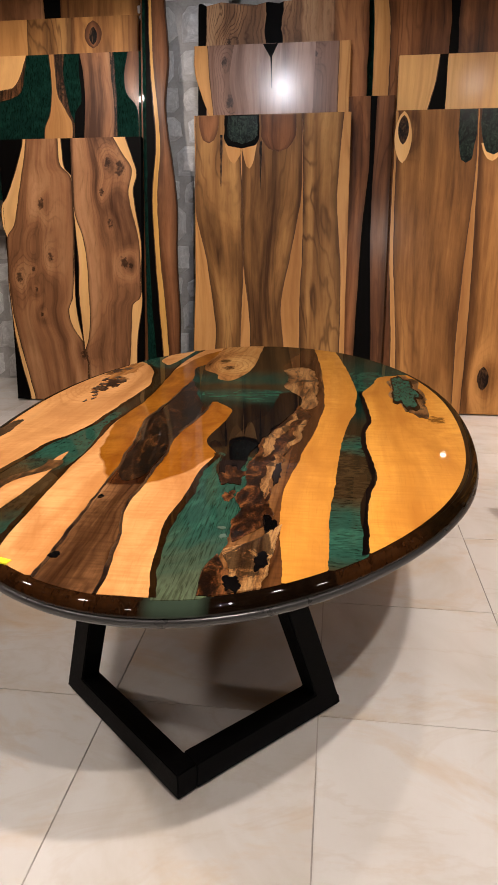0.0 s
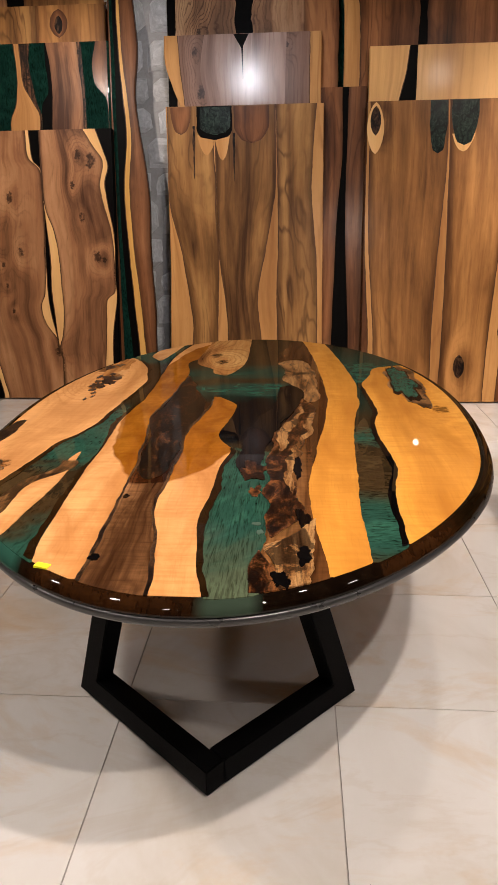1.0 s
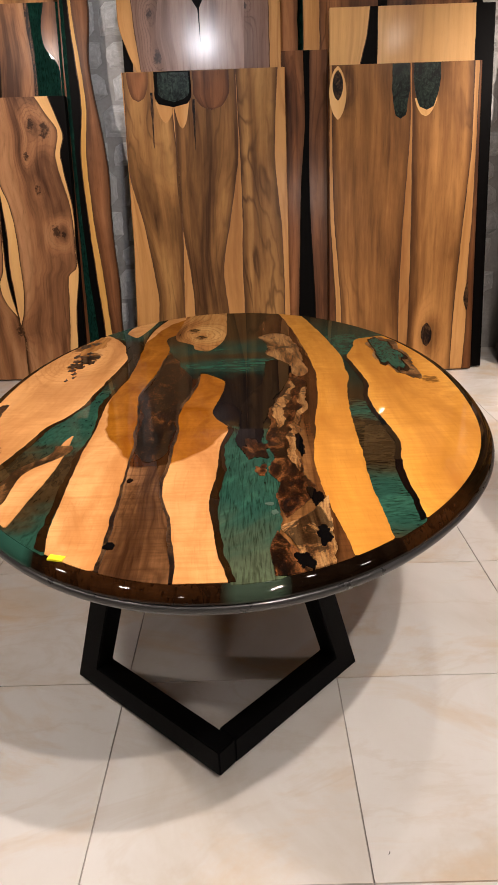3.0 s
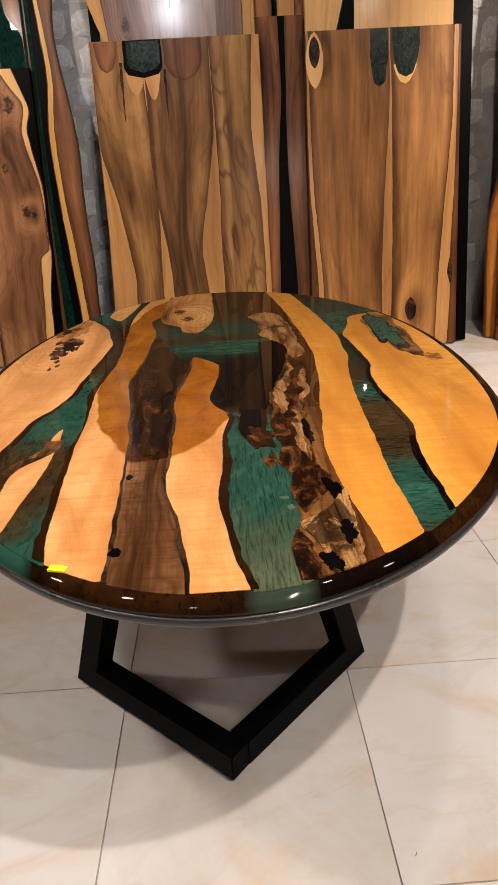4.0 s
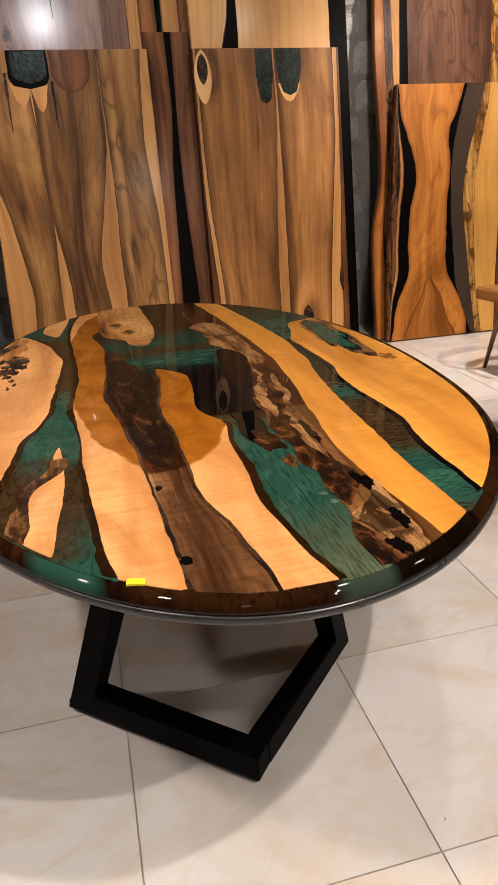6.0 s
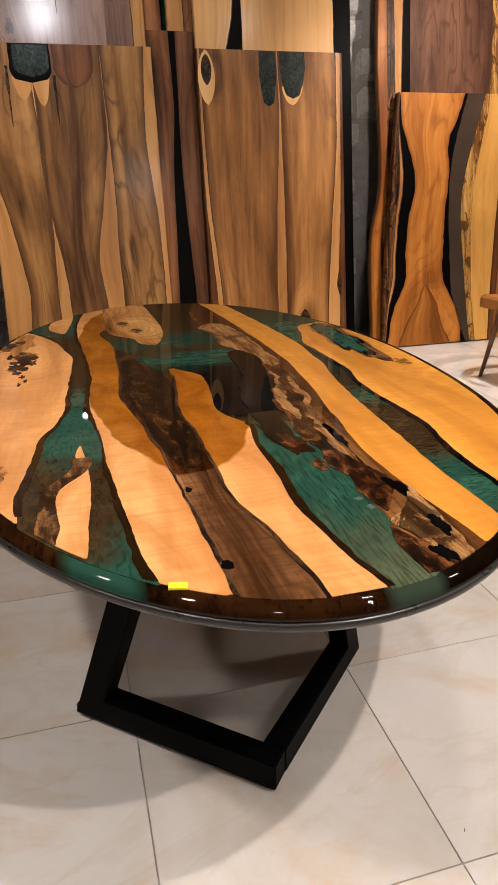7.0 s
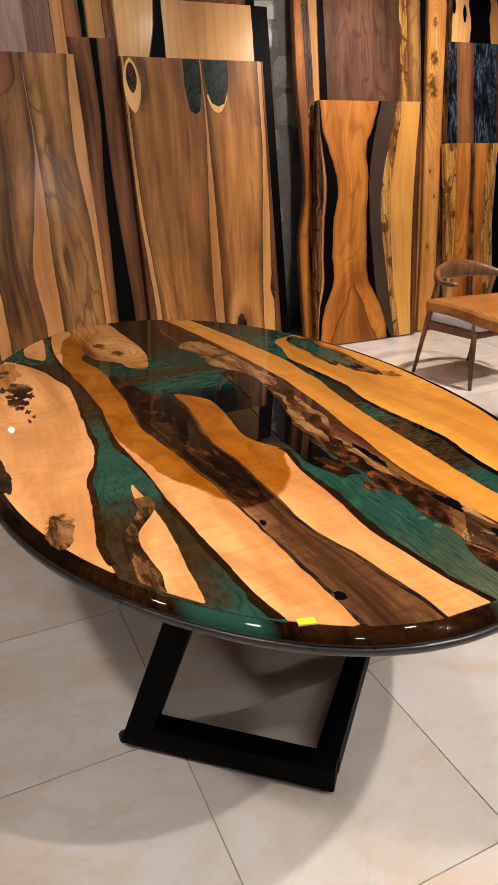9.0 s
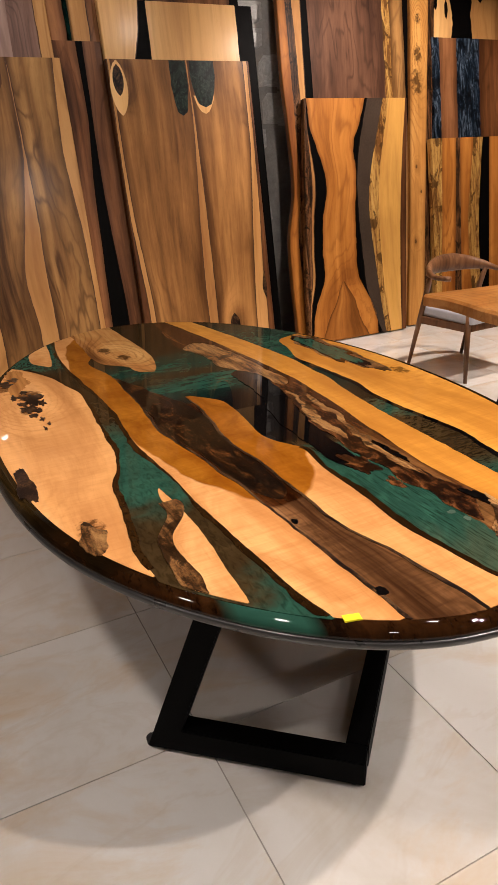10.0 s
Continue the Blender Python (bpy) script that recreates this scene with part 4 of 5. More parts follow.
def slab(x0, layer, height, pieces, label, lean=LEAN_BACK, base=BASE_Y, width=None, thick=THICK, top=None):
    """A tabletop standing on its end. pieces: (name, left edge, right edge, material, label) in its own metres from x0."""
    thing = empty("live_edge_tabletop", pose(x0, base + 0.062 * layer, 0.002 + 0.01, -lean), label, "tabletop", SLABS)
    last = len(pieces) - 1
    for i, (name, a, b, material, text) in enumerate(pieces):
        def up(x, u, d):
            return (x, d, u if top is None else u * top(x) / height)
        bm = strip(bmesh.new(), a, b, 0.0, height, 0.0, thick, max(10, int(height / 0.025)), up, None, 4, 0.005 if i == 0 else 0.0, 0.005 if i == last else 0.0)
        part(name, bm, material, thing, text)
        if name == "sapwood_edge":
            for edge, at_rim, seed in ((a, i == 0, 3.1), (b, i == last, 8.4)):
                if not at_rim:
                    wide = 0.0028 if height > 1 else 0.002
                    lo = jittered(edge, -wide, seed + x0)
                    hi = jittered(edge, wide, seed + x0 + 5.0)
                    line = strip(bmesh.new(), lo, hi, 0.0, height, 0.0009, 0.004, max(10, int(height / 0.02)), up, None, 1)
                    part("growth_line", line, DARK_LINE, thing, "dark growth line")
    return thing


def E(*pairs, r=0.004, s=0):
    return Edge(pairs, r, s, 5.0)


def flat(v, r=0.0, s=0):
    return Edge([(0, v), (1, v)], r, s)


# left stack
e1 = E((0.03, 0.161), (0.3, 0.092), (0.51, 0.05), (0.73, 0.028), (0.9, 0.012), (1.11, 0.017), (1.24, 0.014), (1.32, -0.014), (1.47, -0.016), (1.53, 0.028), (1.69, 0.094), (1.88, 0.16), (1.94, 0.17), s=1)
e1s = E((0.03, 0.199), (0.3, 0.125), (0.51, 0.078), (0.73, 0.037), (0.9, 0.017), (1.11, 0.022), (1.24, 0.022), (1.32, 0.077), (1.53, 0.118), (1.73, 0.162), (1.94, 0.20), r=0.008, s=11)
e2 = E((0.30, 0.64), (0.40, 0.612), (0.46, 0.605), (0.61, 0.573), (0.78, 0.551), (1.03, 0.549), (1.4, 0.551), (1.56, 0.547), (1.68, 0.54), (1.73, 0.49), (1.92, 0.47), s=2)
e2s = E((0.30, 0.64), (0.40, 0.61), (0.46, 0.598), (0.56, 0.527), (0.69, 0.494), (0.78, 0.524), (1.03, 0.54), (1.24, 0.548), (1.56, 0.543), (1.68, 0.53), (1.75, 0.456), (1.92, 0.44), r=0.005, s=12)
e3 = E((0.30, 0.643), (0.40, 0.615), (0.46, 0.61), (0.61, 0.596), (0.82, 0.579), (1.03, 0.585), (1.24, 0.568), (1.4, 0.554), (1.56, 0.55), (1.72, 0.546), (1.92, 0.544), s=3)
e3s = E((0.30, 0.645), (0.37, 0.622), (0.48, 0.651), (0.65, 0.665), (0.82, 0.66), (1.03, 0.652), (1.24, 0.622), (1.4, 0.564), (1.56, 0.553), (1.92, 0.548), r=0.005, s=13)
e4 = E((0, 1.02), (0.31, 1.031), (0.53, 1.043), (0.68, 1.067), (0.78, 1.077), (0.91, 1.069), (1.19, 1.073), (1.44, 1.032), (1.58, 1.017), (1.68, 1.044), (1.77, 1.02), (1.94, 0.962), s=4)
e4s = E((0, 0.96), (0.31, 0.973), (0.53, 0.989), (0.74, 1.005), (0.79, 1.062), (0.91, 1.062), (1.19, 1.055), (1.44, 0.998), (1.56, 0.978), (1.72, 1.002), (1.83, 0.931), (1.95, 0.86), r=0.006, s=14)
slab(-2.24, 0, 1.94, [
    ("resin_edge", E((0, 0.05), (0.5, 0.036), (1.1, 0.008), (1.94, -0.03), r=0.0), e1, SLAB_BLACK, "black resin"),
    ("sapwood_edge", e1, e1s, SAP_PALE, "pale sapwood"),
    ("board", e1s, e2s, WALNUT_KNOTTY, ""),
    ("sapwood_edge", e2s, e2, SAP_PALE, "pale sapwood"),
    ("resin_river", e2, e3, SLAB_BLACK, "black resin"),
    ("sapwood_edge", e3, e3s, SAP_PALE, "pale sapwood"),
    ("board", e3s, e4s, WALNUT_KNOTTY, ""),
    ("sapwood_edge", e4s, e4, SAP_PALE, "pale sapwood"),
    ("resin_edge", e4, flat(1.082), SLAB_BLACK, "black resin"),
], "knotty walnut slab with pale sapwood and black resin", base=2.86)

# walnut and green resin, behind
outer_l = E((0, 0.57), (1.40, 0.53), (1.50, 0.45), (1.60, 0.20), (1.75, 0.0), r=0.01, s=21)
w0 = E((1.9, 0.35), (2.28, 0.36), (2.30, 0.535), (2.33, 0.585), (2.41, 0.633), (2.49, 0.663), (2.55, 0.679), r=0.004, s=10)
w1 = E((1.9, 0.36), (2.20, 0.38), (2.23, 0.535), (2.27, 0.62), (2.38, 0.655), (2.49, 0.672), (2.55, 0.682), r=0.014, s=15)
g0 = E((1.9, 0.80), (2.03, 0.804), (2.11, 0.842), (2.25, 0.865), (2.4, 0.861), (2.55, 0.845), s=11)
g1 = E((1.9, 1.014), (2.05, 1.016), (2.13, 0.975), (2.25, 0.909), (2.4, 0.896), (2.55, 0.888), s=12)
g2 = E((1.9, 1.03), (2.05, 1.03), (2.13, 1.006), (2.24, 0.985), (2.4, 0.955), (2.55, 0.965), r=0.014, s=16)
g2b = E((1.9, 1.04), (2.12, 1.04), (2.2, 1.09), (2.4, 1.08), (2.55, 1.078), r=0.006, s=17)
g3 = E((1.9, 1.108), (1.97, 1.11), (2.2, 1.121), (2.39, 1.109), (2.54, 1.082), s=7)
g4 = E((1.9, 1.341), (1.96, 1.341), (2.19, 1.341), (2.39, 1.319), (2.53, 1.313), s=8)
g4b = E((1.9, 1.36), (2.19, 1.36), (2.39, 1.350), (2.53, 1.339), r=0.01, s=18)
g5 = E((1.9, 1.526), (2.11, 1.526), (2.17, 1.503), (2.25, 1.436), (2.38, 1.421), (2.52, 1.449), s=9)


def beyond(edge):
    return lambda u: max(edge(u), outer_l(u))


slab(-2.72, 1, 2.53, [
    ("sapwood_edge", outer_l, beyond(w0), SAP_PALE, "pale sapwood"),
    ("bark_edge", beyond(w0), beyond(w1), SLAB_BARK, "dark ragged bark"),
    ("resin_river", beyond(w1), g0, SLAB_GREEN, "dark green resin"),
    ("sapwood_edge", g0, g1, SAP, "pale sapwood"),
    ("bark_edge", g1, g2, SLAB_BARK, "dark ragged bark"),
    ("resin_river", g2, g2b, SLAB_GREEN, "dark green resin"),
    ("resin_river", g2b, g3, SLAB_BLACK, "black resin"),
    ("board", g3, g4, WALNUT_KNOTTY, ""),
    ("bark_edge", g4, g4b, SLAB_BARK, "dark ragged bark"),
    ("resin_river", g4b, g5, SLAB_GREEN, "dark green resin"),
    ("board", g5, flat(1.53), WALNUT_RED, ""),
    ("resin_edge", flat(1.53), flat(1.575), SLAB_GREEN, "dark green resin"),
], "walnut slab with green and black resin rivers", base=2.86)

pale_knot = slab(-2.72, 2, 2.79, [
    ("board", outer_l, flat(0.66, 0.004, 3), SAP, ""),
    ("board", flat(0.66, 0.004, 3), flat(1.0, 0.01, 4), WALNUT_OLIVE, ""),
    ("board", flat(1.0, 0.01, 4), flat(1.508), WALNUT_FIG, ""),
], "light brown walnut slab with one knot", base=2.86)

slab(-2.62, 3, 3.12, [
    ("board", E((0, 0.56), (1.5, 0.52), (1.9, 0.30), s=5), E((0, 0.65), (2.7, 0.68), (3.0, 0.66), s=1), WALNUT_KNOTTY, ""),
    ("resin_river", E((0, 0.65), (2.7, 0.68), (3.0, 0.66), s=1), flat(0.80), SLAB_BLACK, "black resin"),
    ("board", flat(0.80), flat(1.45), WALNUT_FIG, ""),
], "tall walnut slab with a black resin seam", base=2.86)

p0 = E((0.35, 0.03), (0.7, -0.0), (1.1, -0.02), (1.52, -0.03), (2.3, -0.035), (3.0, -0.04), r=0.006, s=1)
p2 = E((0, 0.10), (0.37, 0.082), (0.74, 0.053), (1.11, 0.025), (1.52, 0.007), (1.91, 0.036), (2.22, 0.013), (2.49, -0.005), (3.0, -0.015), s=2)
p3 = E((0, 0.15), (0.37, 0.131), (0.74, 0.102), (1.11, 0.065), (1.52, 0.046), (1.87, 0.07), (2.11, 0.055), (2.49, 0.02), (3.0, 0.01), s=3)
p4 = E((0, 0.22), (0.4, 0.211), (0.65, 0.212), (1.11, 0.187), (1.44, 0.192), (1.79, 0.15), (2.14, 0.106), (2.49, 0.128), (2.85, 0.101), (3.0, 0.10), s=4)
slab(-1.10, 2, 3.02, [
    ("resin_edge", flat(-0.072), E((0, -0.03), (1.5, -0.055), (3.0, -0.06), r=0.004, s=6), WALNUT, ""),
    ("resin_edge", E((0, -0.03), (1.5, -0.055), (3.0, -0.06), r=0.004, s=6), p0, SLAB_GREEN, "dark green resin"),
    ("resin_edge", p0, p2, SLAB_BLACK, "black resin"),
    ("sapwood_edge", p2, p3, YELLOW, "yellow sapwood"),
    ("board", p3, p4, WALNUT_RED, ""),
], "tall narrow live-edge plank, yellow and red-brown")

# middle stack
m0 = E((0, -0.01), (0.5, 0.0), (1.0, 0.01), (2.06, 0.0), s=1)
m1 = E((0, 0.15), (0.3, 0.15), (0.55, 0.17), (0.8, 0.14), (1.1, 0.09), (1.35, 0.025), (1.5, 0.012), (2.06, 0.010), s=2)
m2, m3 = E((0, 0.350), (0.6, 0.350), (1.2, 0.365), (1.75, 0.335), (2.06, 0.33), s=3), E((0, 0.425), (0.6, 0.42), (1.2, 0.350), (1.7, 0.345), (2.06, 0.335), s=4)
m4, m5 = E((0, 0.66), (0.4, 0.67), (0.75, 0.64), (1.1, 0.70), (1.5, 0.765), (2.06, 0.765), s=5), E((0, 0.78), (0.4, 0.785), (0.8, 0.78), (1.2, 0.79), (1.5, 0.785), (2.06, 0.77), s=6)
m6, m7 = E((0, 1.06), (0.5, 1.07), (1.0, 1.06), (1.5, 1.02), (2.06, 1.05), s=7), E((0, 1.11), (2.06, 1.10), s=8)
mid = slab(-0.75, 0, 2.06, [
    ("sapwood_edge", m0, m1, SAP, "pale sapwood"),
    ("board", m1, m2, WALNUT_OLIVE, ""),
    ("sapwood_edge", m2, m3, SAP, "pale sapwood"),
    ("board", m3, m4, WALNUT_OLIVE, ""),
    ("sapwood_edge", m4, m5, SAP, "pale sapwood"),
    ("board", m5, m6, WALNUT_OLIVE, ""),
    ("sapwood_edge", m6, m7, SAP, "pale sapwood"),
], "olive-brown walnut slab with sapwood streaks and green inset")


def inset(parent, left, right, u0, u1, material, lift, label, name="resin_inset"):
    def up(x, u, d):
        return (x, d, u)
    return part(name, strip(bmesh.new(), left, right, u0, u1, lift, 0.01, max(10, int((u1 - u0) / 0.02)), up, None, 3), material, parent, label)


def cup(c, h, u0, d, side_of, seed, power=0.45, r=0.005):
    """One side of a shape with a rounded lower end."""
    return lambda u: c + side_of * h * max(0.0, min(1.0, (u - u0) / d)) ** power + r * noise.noise(Vector((u * 14, seed, 3.0)))


def cup_inset(parent, c, h, u0, u1, d, material, lift, label, name="resin_inset", power=0.45, seed=1.0):
    return inset(parent, cup(c, h, u0, d, -1, seed, power), cup(c, h, u0, d, 1, seed + 4, power), u0, u1, material, lift, label, name)


def lens_knot(parent, c, half, u0, u1, material, lift, label):
    def edge(side_of):
        return lambda u: c + side_of * half * max(0.0, math.sin(math.pi * (u - u0) / (u1 - u0))) ** 0.6 + 0.004 * noise.noise(Vector((u * 30, side_of, 1)))
    inset(parent, edge(-1), edge(1), u0, u1, material, lift, label, "knot")


lens_knot(pale_knot, 1.17, 0.066, 2.575, 2.765, WALNUT, 0.0010, "dark oval knot")
lens_knot(pale_knot, 1.17, 0.030, 2.60, 2.72, BARK_DARK, 0.0018, "black knot core")
cup_inset(mid, 0.340, 0.125, 1.835, 2.058, 0.07, SLAB_BLACK, 0.0014, "black resin inset", power=0.2)
cup_inset(mid, 0.345, 0.106, 1.868, 2.050, 0.05, INSET_GREEN, 0.0026, "green resin inset", seed=2.0)
cup_inset(mid, 0.285, 0.066, 1.735, 1.87, 0.13, SAP, 0.0009, "pale sapwood tip", power=0.5, seed=3.0)
cup_inset(mid, 0.395, 0.052, 1.70, 1.87, 0.15, SAP, 0.0009, "pale sapwood tip", power=0.5, seed=4.0)
cup_inset(mid, 0.195, 0.009, 1.58, 1.93, 0.25, BARK_DARK, 0.0018, "dark crack", power=0.7, seed=5.0)
cup_inset(mid, 0.478, 0.008, 1.56, 1.88, 0.2, BARK_DARK, 0.0018, "dark crack", power=0.7, seed=6.0)
cup_inset(mid, 0.105, 0.070, 1.875, 2.056, 0.10, WALNUT, 0.0012, "dark heartwood", "board", 0.4, 7.0)
cup_inset(mid, 0.600, 0.122, 1.810, 2.056, 0.10, WALNUT, 0.0010, "dark heartwood", "board", 0.4, 8.0)

q1, q2 = E((0, 0.12), (0.5, 0.13), (1.3, 0.155), (1.7, 0.185), (2.17, 0.18), s=1), E((0, 0.25), (0.5, 0.25), (0.9, 0.23), (1.3, 0.215), (2.17, 0.225), s=2)
slab(0.30, 1, 2.17, [
    ("board", flat(0.0), q1, WALNUT, ""),
    ("resin_river", q1, q2, SLAB_BLACK, "black resin"),
    ("board", q2, flat(0.345, 0.006, 4), WALNUT_RED, ""),
], "narrow walnut slab with a black resin river", base=2.80)

h1, h2, h3 = E((0, 0.1), (2.0, 0.13), (2.2, 0.06), (2.35, 0.01), (2.53, 0.005), s=1), E((0, 0.13), (2.0, 0.15), (2.3, 0.12), (2.53, 0.10), s=2), E((0, 0.33), (2.08, 0.30), (2.3, 0.26), (2.53, 0.29), s=3)
glossy = slab(-0.77, 1.05, 2.53, [
    ("sapwood_edge", h1, h2, SAP, "pale sapwood"),
    ("board", h2, h3, WALNUT_GREY, ""),
    ("board", h3, E((0, 0.56), (2.53, 0.545), r=0.006, s=4), WALNUT_PINK, ""),
    ("board", E((0, 0.56), (2.53, 0.545), r=0.006, s=4), E((0, 0.8), (2.53, 0.86), s=5), WALNUT_PINK, ""),
    ("board", E((0, 0.8), (2.53, 0.86), s=5), flat(1.02, 0.006, 6), WALNUT_GREY, ""),
    ("sapwood_edge", flat(1.02, 0.006, 6), flat(1.10), SAP, "pale sapwood"),
], "glossy greyish walnut slab with a split, lit by a spot")
inset(glossy, E((2.44, 0.545), (2.53, 0.49), r=0.004), E((2.44, 0.555), (2.53, 0.60), r=0.004), 2.44, 2.528, SLAB_BLACK, 0.0012, "black split")
inset(glossy, E((2.24, 0.555), (2.45, 0.545), r=0.004), E((2.24, 0.56), (2.45, 0.558), r=0.004, s=2), 2.24, 2.45, SLAB_BLACK, 0.0012, "black split")


def lumpy(x):
    return 2.81 + 0.05 * noise.noise(Vector((x * 5, 3.3, 0))) + 0.03 * noise.noise(Vector((x * 17, 1.3, 0)))


slab(-0.75, 2.1, 2.83, [
    ("resin_edge", flat(0.0), flat(0.06, 0.01, 1), SLAB_BLACK, "black resin"),
    ("board", flat(0.06, 0.01, 1), flat(0.48, 0.02, 2), BURL_SLAB, ""),
    ("resin_river", flat(0.48, 0.02, 2), flat(0.60, 0.03, 3), SLAB_BLACK, "black resin"),
    ("board", flat(0.60, 0.03, 3), flat(0.96, 0.01, 4), BURL_SLAB, ""),
    ("board", flat(0.96, 0.01, 4), flat(1.20, 0.008, 5), WALNUT, ""),
], "swirled burl slab with black resin and a ragged top", top=lumpy)
slab(-0.42, 3.1, 2.86, [("board", flat(0.72, 0.01, 1), flat(0.86, 0.01, 2), WALNUT, ""), ("resin_river", flat(0.86, 0.01, 2), flat(0.98, 0.01, 3), SLAB_GREEN, "dark green resin")], "dark walnut slab with green resin")

# right stack
r1, r2 = E((0, 0.05), (0.5, 0.045), (1.1, 0.01), (2.06, 0.01), s=1), E((0, 0.09), (0.5, 0.085), (1.1, 0.04), (1.6, 0.03), (2.06, 0.03), s=2)
r3, r4 = E((0, 0.50), (0.6, 0.50), (1.2, 0.53), (1.7, 0.56), (2.06, 0.55), s=3), E((0, 0.56), (0.5, 0.575), (1.2, 0.58), (1.7, 0.575), (2.06, 0.565), s=4)
r5, r6 = E((0, 0.88), (0.5, 0.90), (1.0, 0.94), (1.5, 0.98), (2.06, 0.985), s=5), E((0, 0.97), (0.35, 0.99), (0.6, 0.985), (1.2, 1.01), (2.06, 1.02), s=6)
right = slab(0.64, 0, 2.06, [
    ("board", flat(0.0), r1, WALNUT, ""),
    ("sapwood_edge", r1, r2, SAP, "pale sapwood"),
    ("board", r2, r3, WALNUT_FIG, ""),
    ("sapwood_edge", r3, r4, SAP, "pale sapwood"),
    ("board", r4, r5, WALNUT_FIG, ""),
    ("sapwood_edge", r5, r6, SAP, "pale sapwood"),
    ("resin_edge", r6, flat(1.035), WALNUT, ""),
], "smooth brown walnut slab with sapwood streaks and green insets")
cup_inset(right, 0.492, 0.060, 1.715, 2.057, 0.20, INSET_GREEN, 0.0012, "dark green resin inset", power=0.28, seed=1.0)
cup_inset(right, 0.668, 0.092, 1.765, 2.057, 0.20, INSET_GREEN, 0.0018, "dark green resin inset", power=0.30, seed=2.0)
cup_inset(right, 0.662, 0.078, 1.725, 1.84, 0.12, SAP_PALE, 0.0008, "pale sapwood tip", power=0.42, seed=3.0)
for grow, lift, material, text, name, u0, u1 in ((0.0, 0.0020, BARK_DARK, "black knot hole", "knot", 1.84, 2.03), (0.022, 0.0010, SAP_PALE, "pale sapwood round the knot", "sapwood_tip", 1.72, 2.055)):
    def lens(side_of, u0=u0, u1=u1, grow=grow):
        return lambda u: 0.066 + side_of * (0.036 + grow) * max(0.0, math.sin(math.pi * (u - u0) / (u1 - u0))) ** 0.6
    inset(right, lens(-1), lens(1), u0, u1, material, lift, text, name)
def lens_small(side_of):
    return lambda u: 0.705 + side_of * 0.040 * max(0.0, math.sin(math.pi * (u - 0.17) / 0.17)) ** 0.6 + 0.004 * noise.noise(Vector((u * 30, side_of, 1)))


inset(right, E((0.42, 0.985), (0.50, 0.965), (0.62, 0.985), r=0.004), E((0.42, 0.995), (0.50, 1.0), (0.62, 0.995), r=0.006, s=2), 0.42, 0.62, BARK_DARK, 0.0012, "dark bark hollow")
inset(right, lens_small(-1), lens_small(1), 0.17, 0.34, BARK_DARK, 0.0012, "dark round knot", "knot")

s1, s2, s3 = E((0, 0.2), (2.0, 0.20), (2.25, 0.25), (2.42, 0.27), s=1), E((0, 0.31), (2.42, 0.325), s=2), E((0, 0.345), (2.42, 0.345), r=0.002, s=3)
slab(0.66, 1, 2.42, [
    ("sapwood_edge", flat(0.0), s1, SAP_PALE, "pale sapwood"),
    ("resin_river", s1, s2, SLAB_BLACK, "black resin"),
    ("board", s2, flat(0.98, 0.004, 5), SAP_PALE, "pale straight-grained board"),
    ("resin_edge", flat(0.98, 0.004, 5), flat(1.11), SLAB_BLACK, "black resin"),
], "pale straight-grained slab with black resin seams")
slab(0.47, 2.05, 3.0, [
    ("sapwood_edge", E((0, 0.0), (2.6, 0.02), (2.9, 0.0), s=1), E((0, 0.09), (2.6, 0.13), (3.0, 0.06), s=2), SAP, "pale sapwood"),
    ("board", E((0, 0.09), (2.6, 0.13), (3.0, 0.06), s=2), E((0, 0.55), (2.6, 0.53), (3.0, 0.5), r=0.02, s=3), WALNUT, ""),
    ("resin_river", E((0, 0.55), (2.6, 0.53), (3.0, 0.5), r=0.02, s=3), E((0, 0.6), (2.6, 0.58), (3.0, 0.60), r=0.02, s=4), SLAB_BLACK, "black resin"),
    ("board", E((0, 0.6), (2.6, 0.58), (3.0, 0.60), r=0.02, s=4), flat(1.16, 0.01, 5), WALNUT, ""),
    ("resin_edge", flat(1.16, 0.01, 5), flat(1.235), SLAB_BLACK, "black resin"),
], "tall walnut slab with a black resin seam")

# further right
slab(1.93, 1, 3.0, [
    ("board", E((0, 0.0), (0.8, 0.0), (1.2, 0.08), (2.0, 0.06), (3.0, 0.08), s=1), E((0, 0.1), (0.8, 0.08), (1.2, 0.13), (3.0, 0.13), s=2), ORANGE, ""),
    ("resin_river", E((0, 0.1), (0.8, 0.08), (1.2, 0.13), (3.0, 0.13), s=2), E((0, 0.16), (1.2, 0.2), (3.0, 0.18), s=3), SLAB_BARK, "dark bark"),
    ("sapwood_edge", E((0, 0.16), (1.2, 0.2), (3.0, 0.18), s=3), E((0, 0.2), (1.5, 0.24), (3.0, 0.27), s=4), SAP, "pale sapwood"),
    ("resin_edge", E((0, 0.2), (1.5, 0.24), (3.0, 0.27), s=4), flat(0.32), SLAB_BLACK, "black resin"),
], "live-edge plank with dark bark and sapwood", base=2.82)


def between(a, b, f):
    return lambda u: a(u) + (b(u) - a(u)) * f


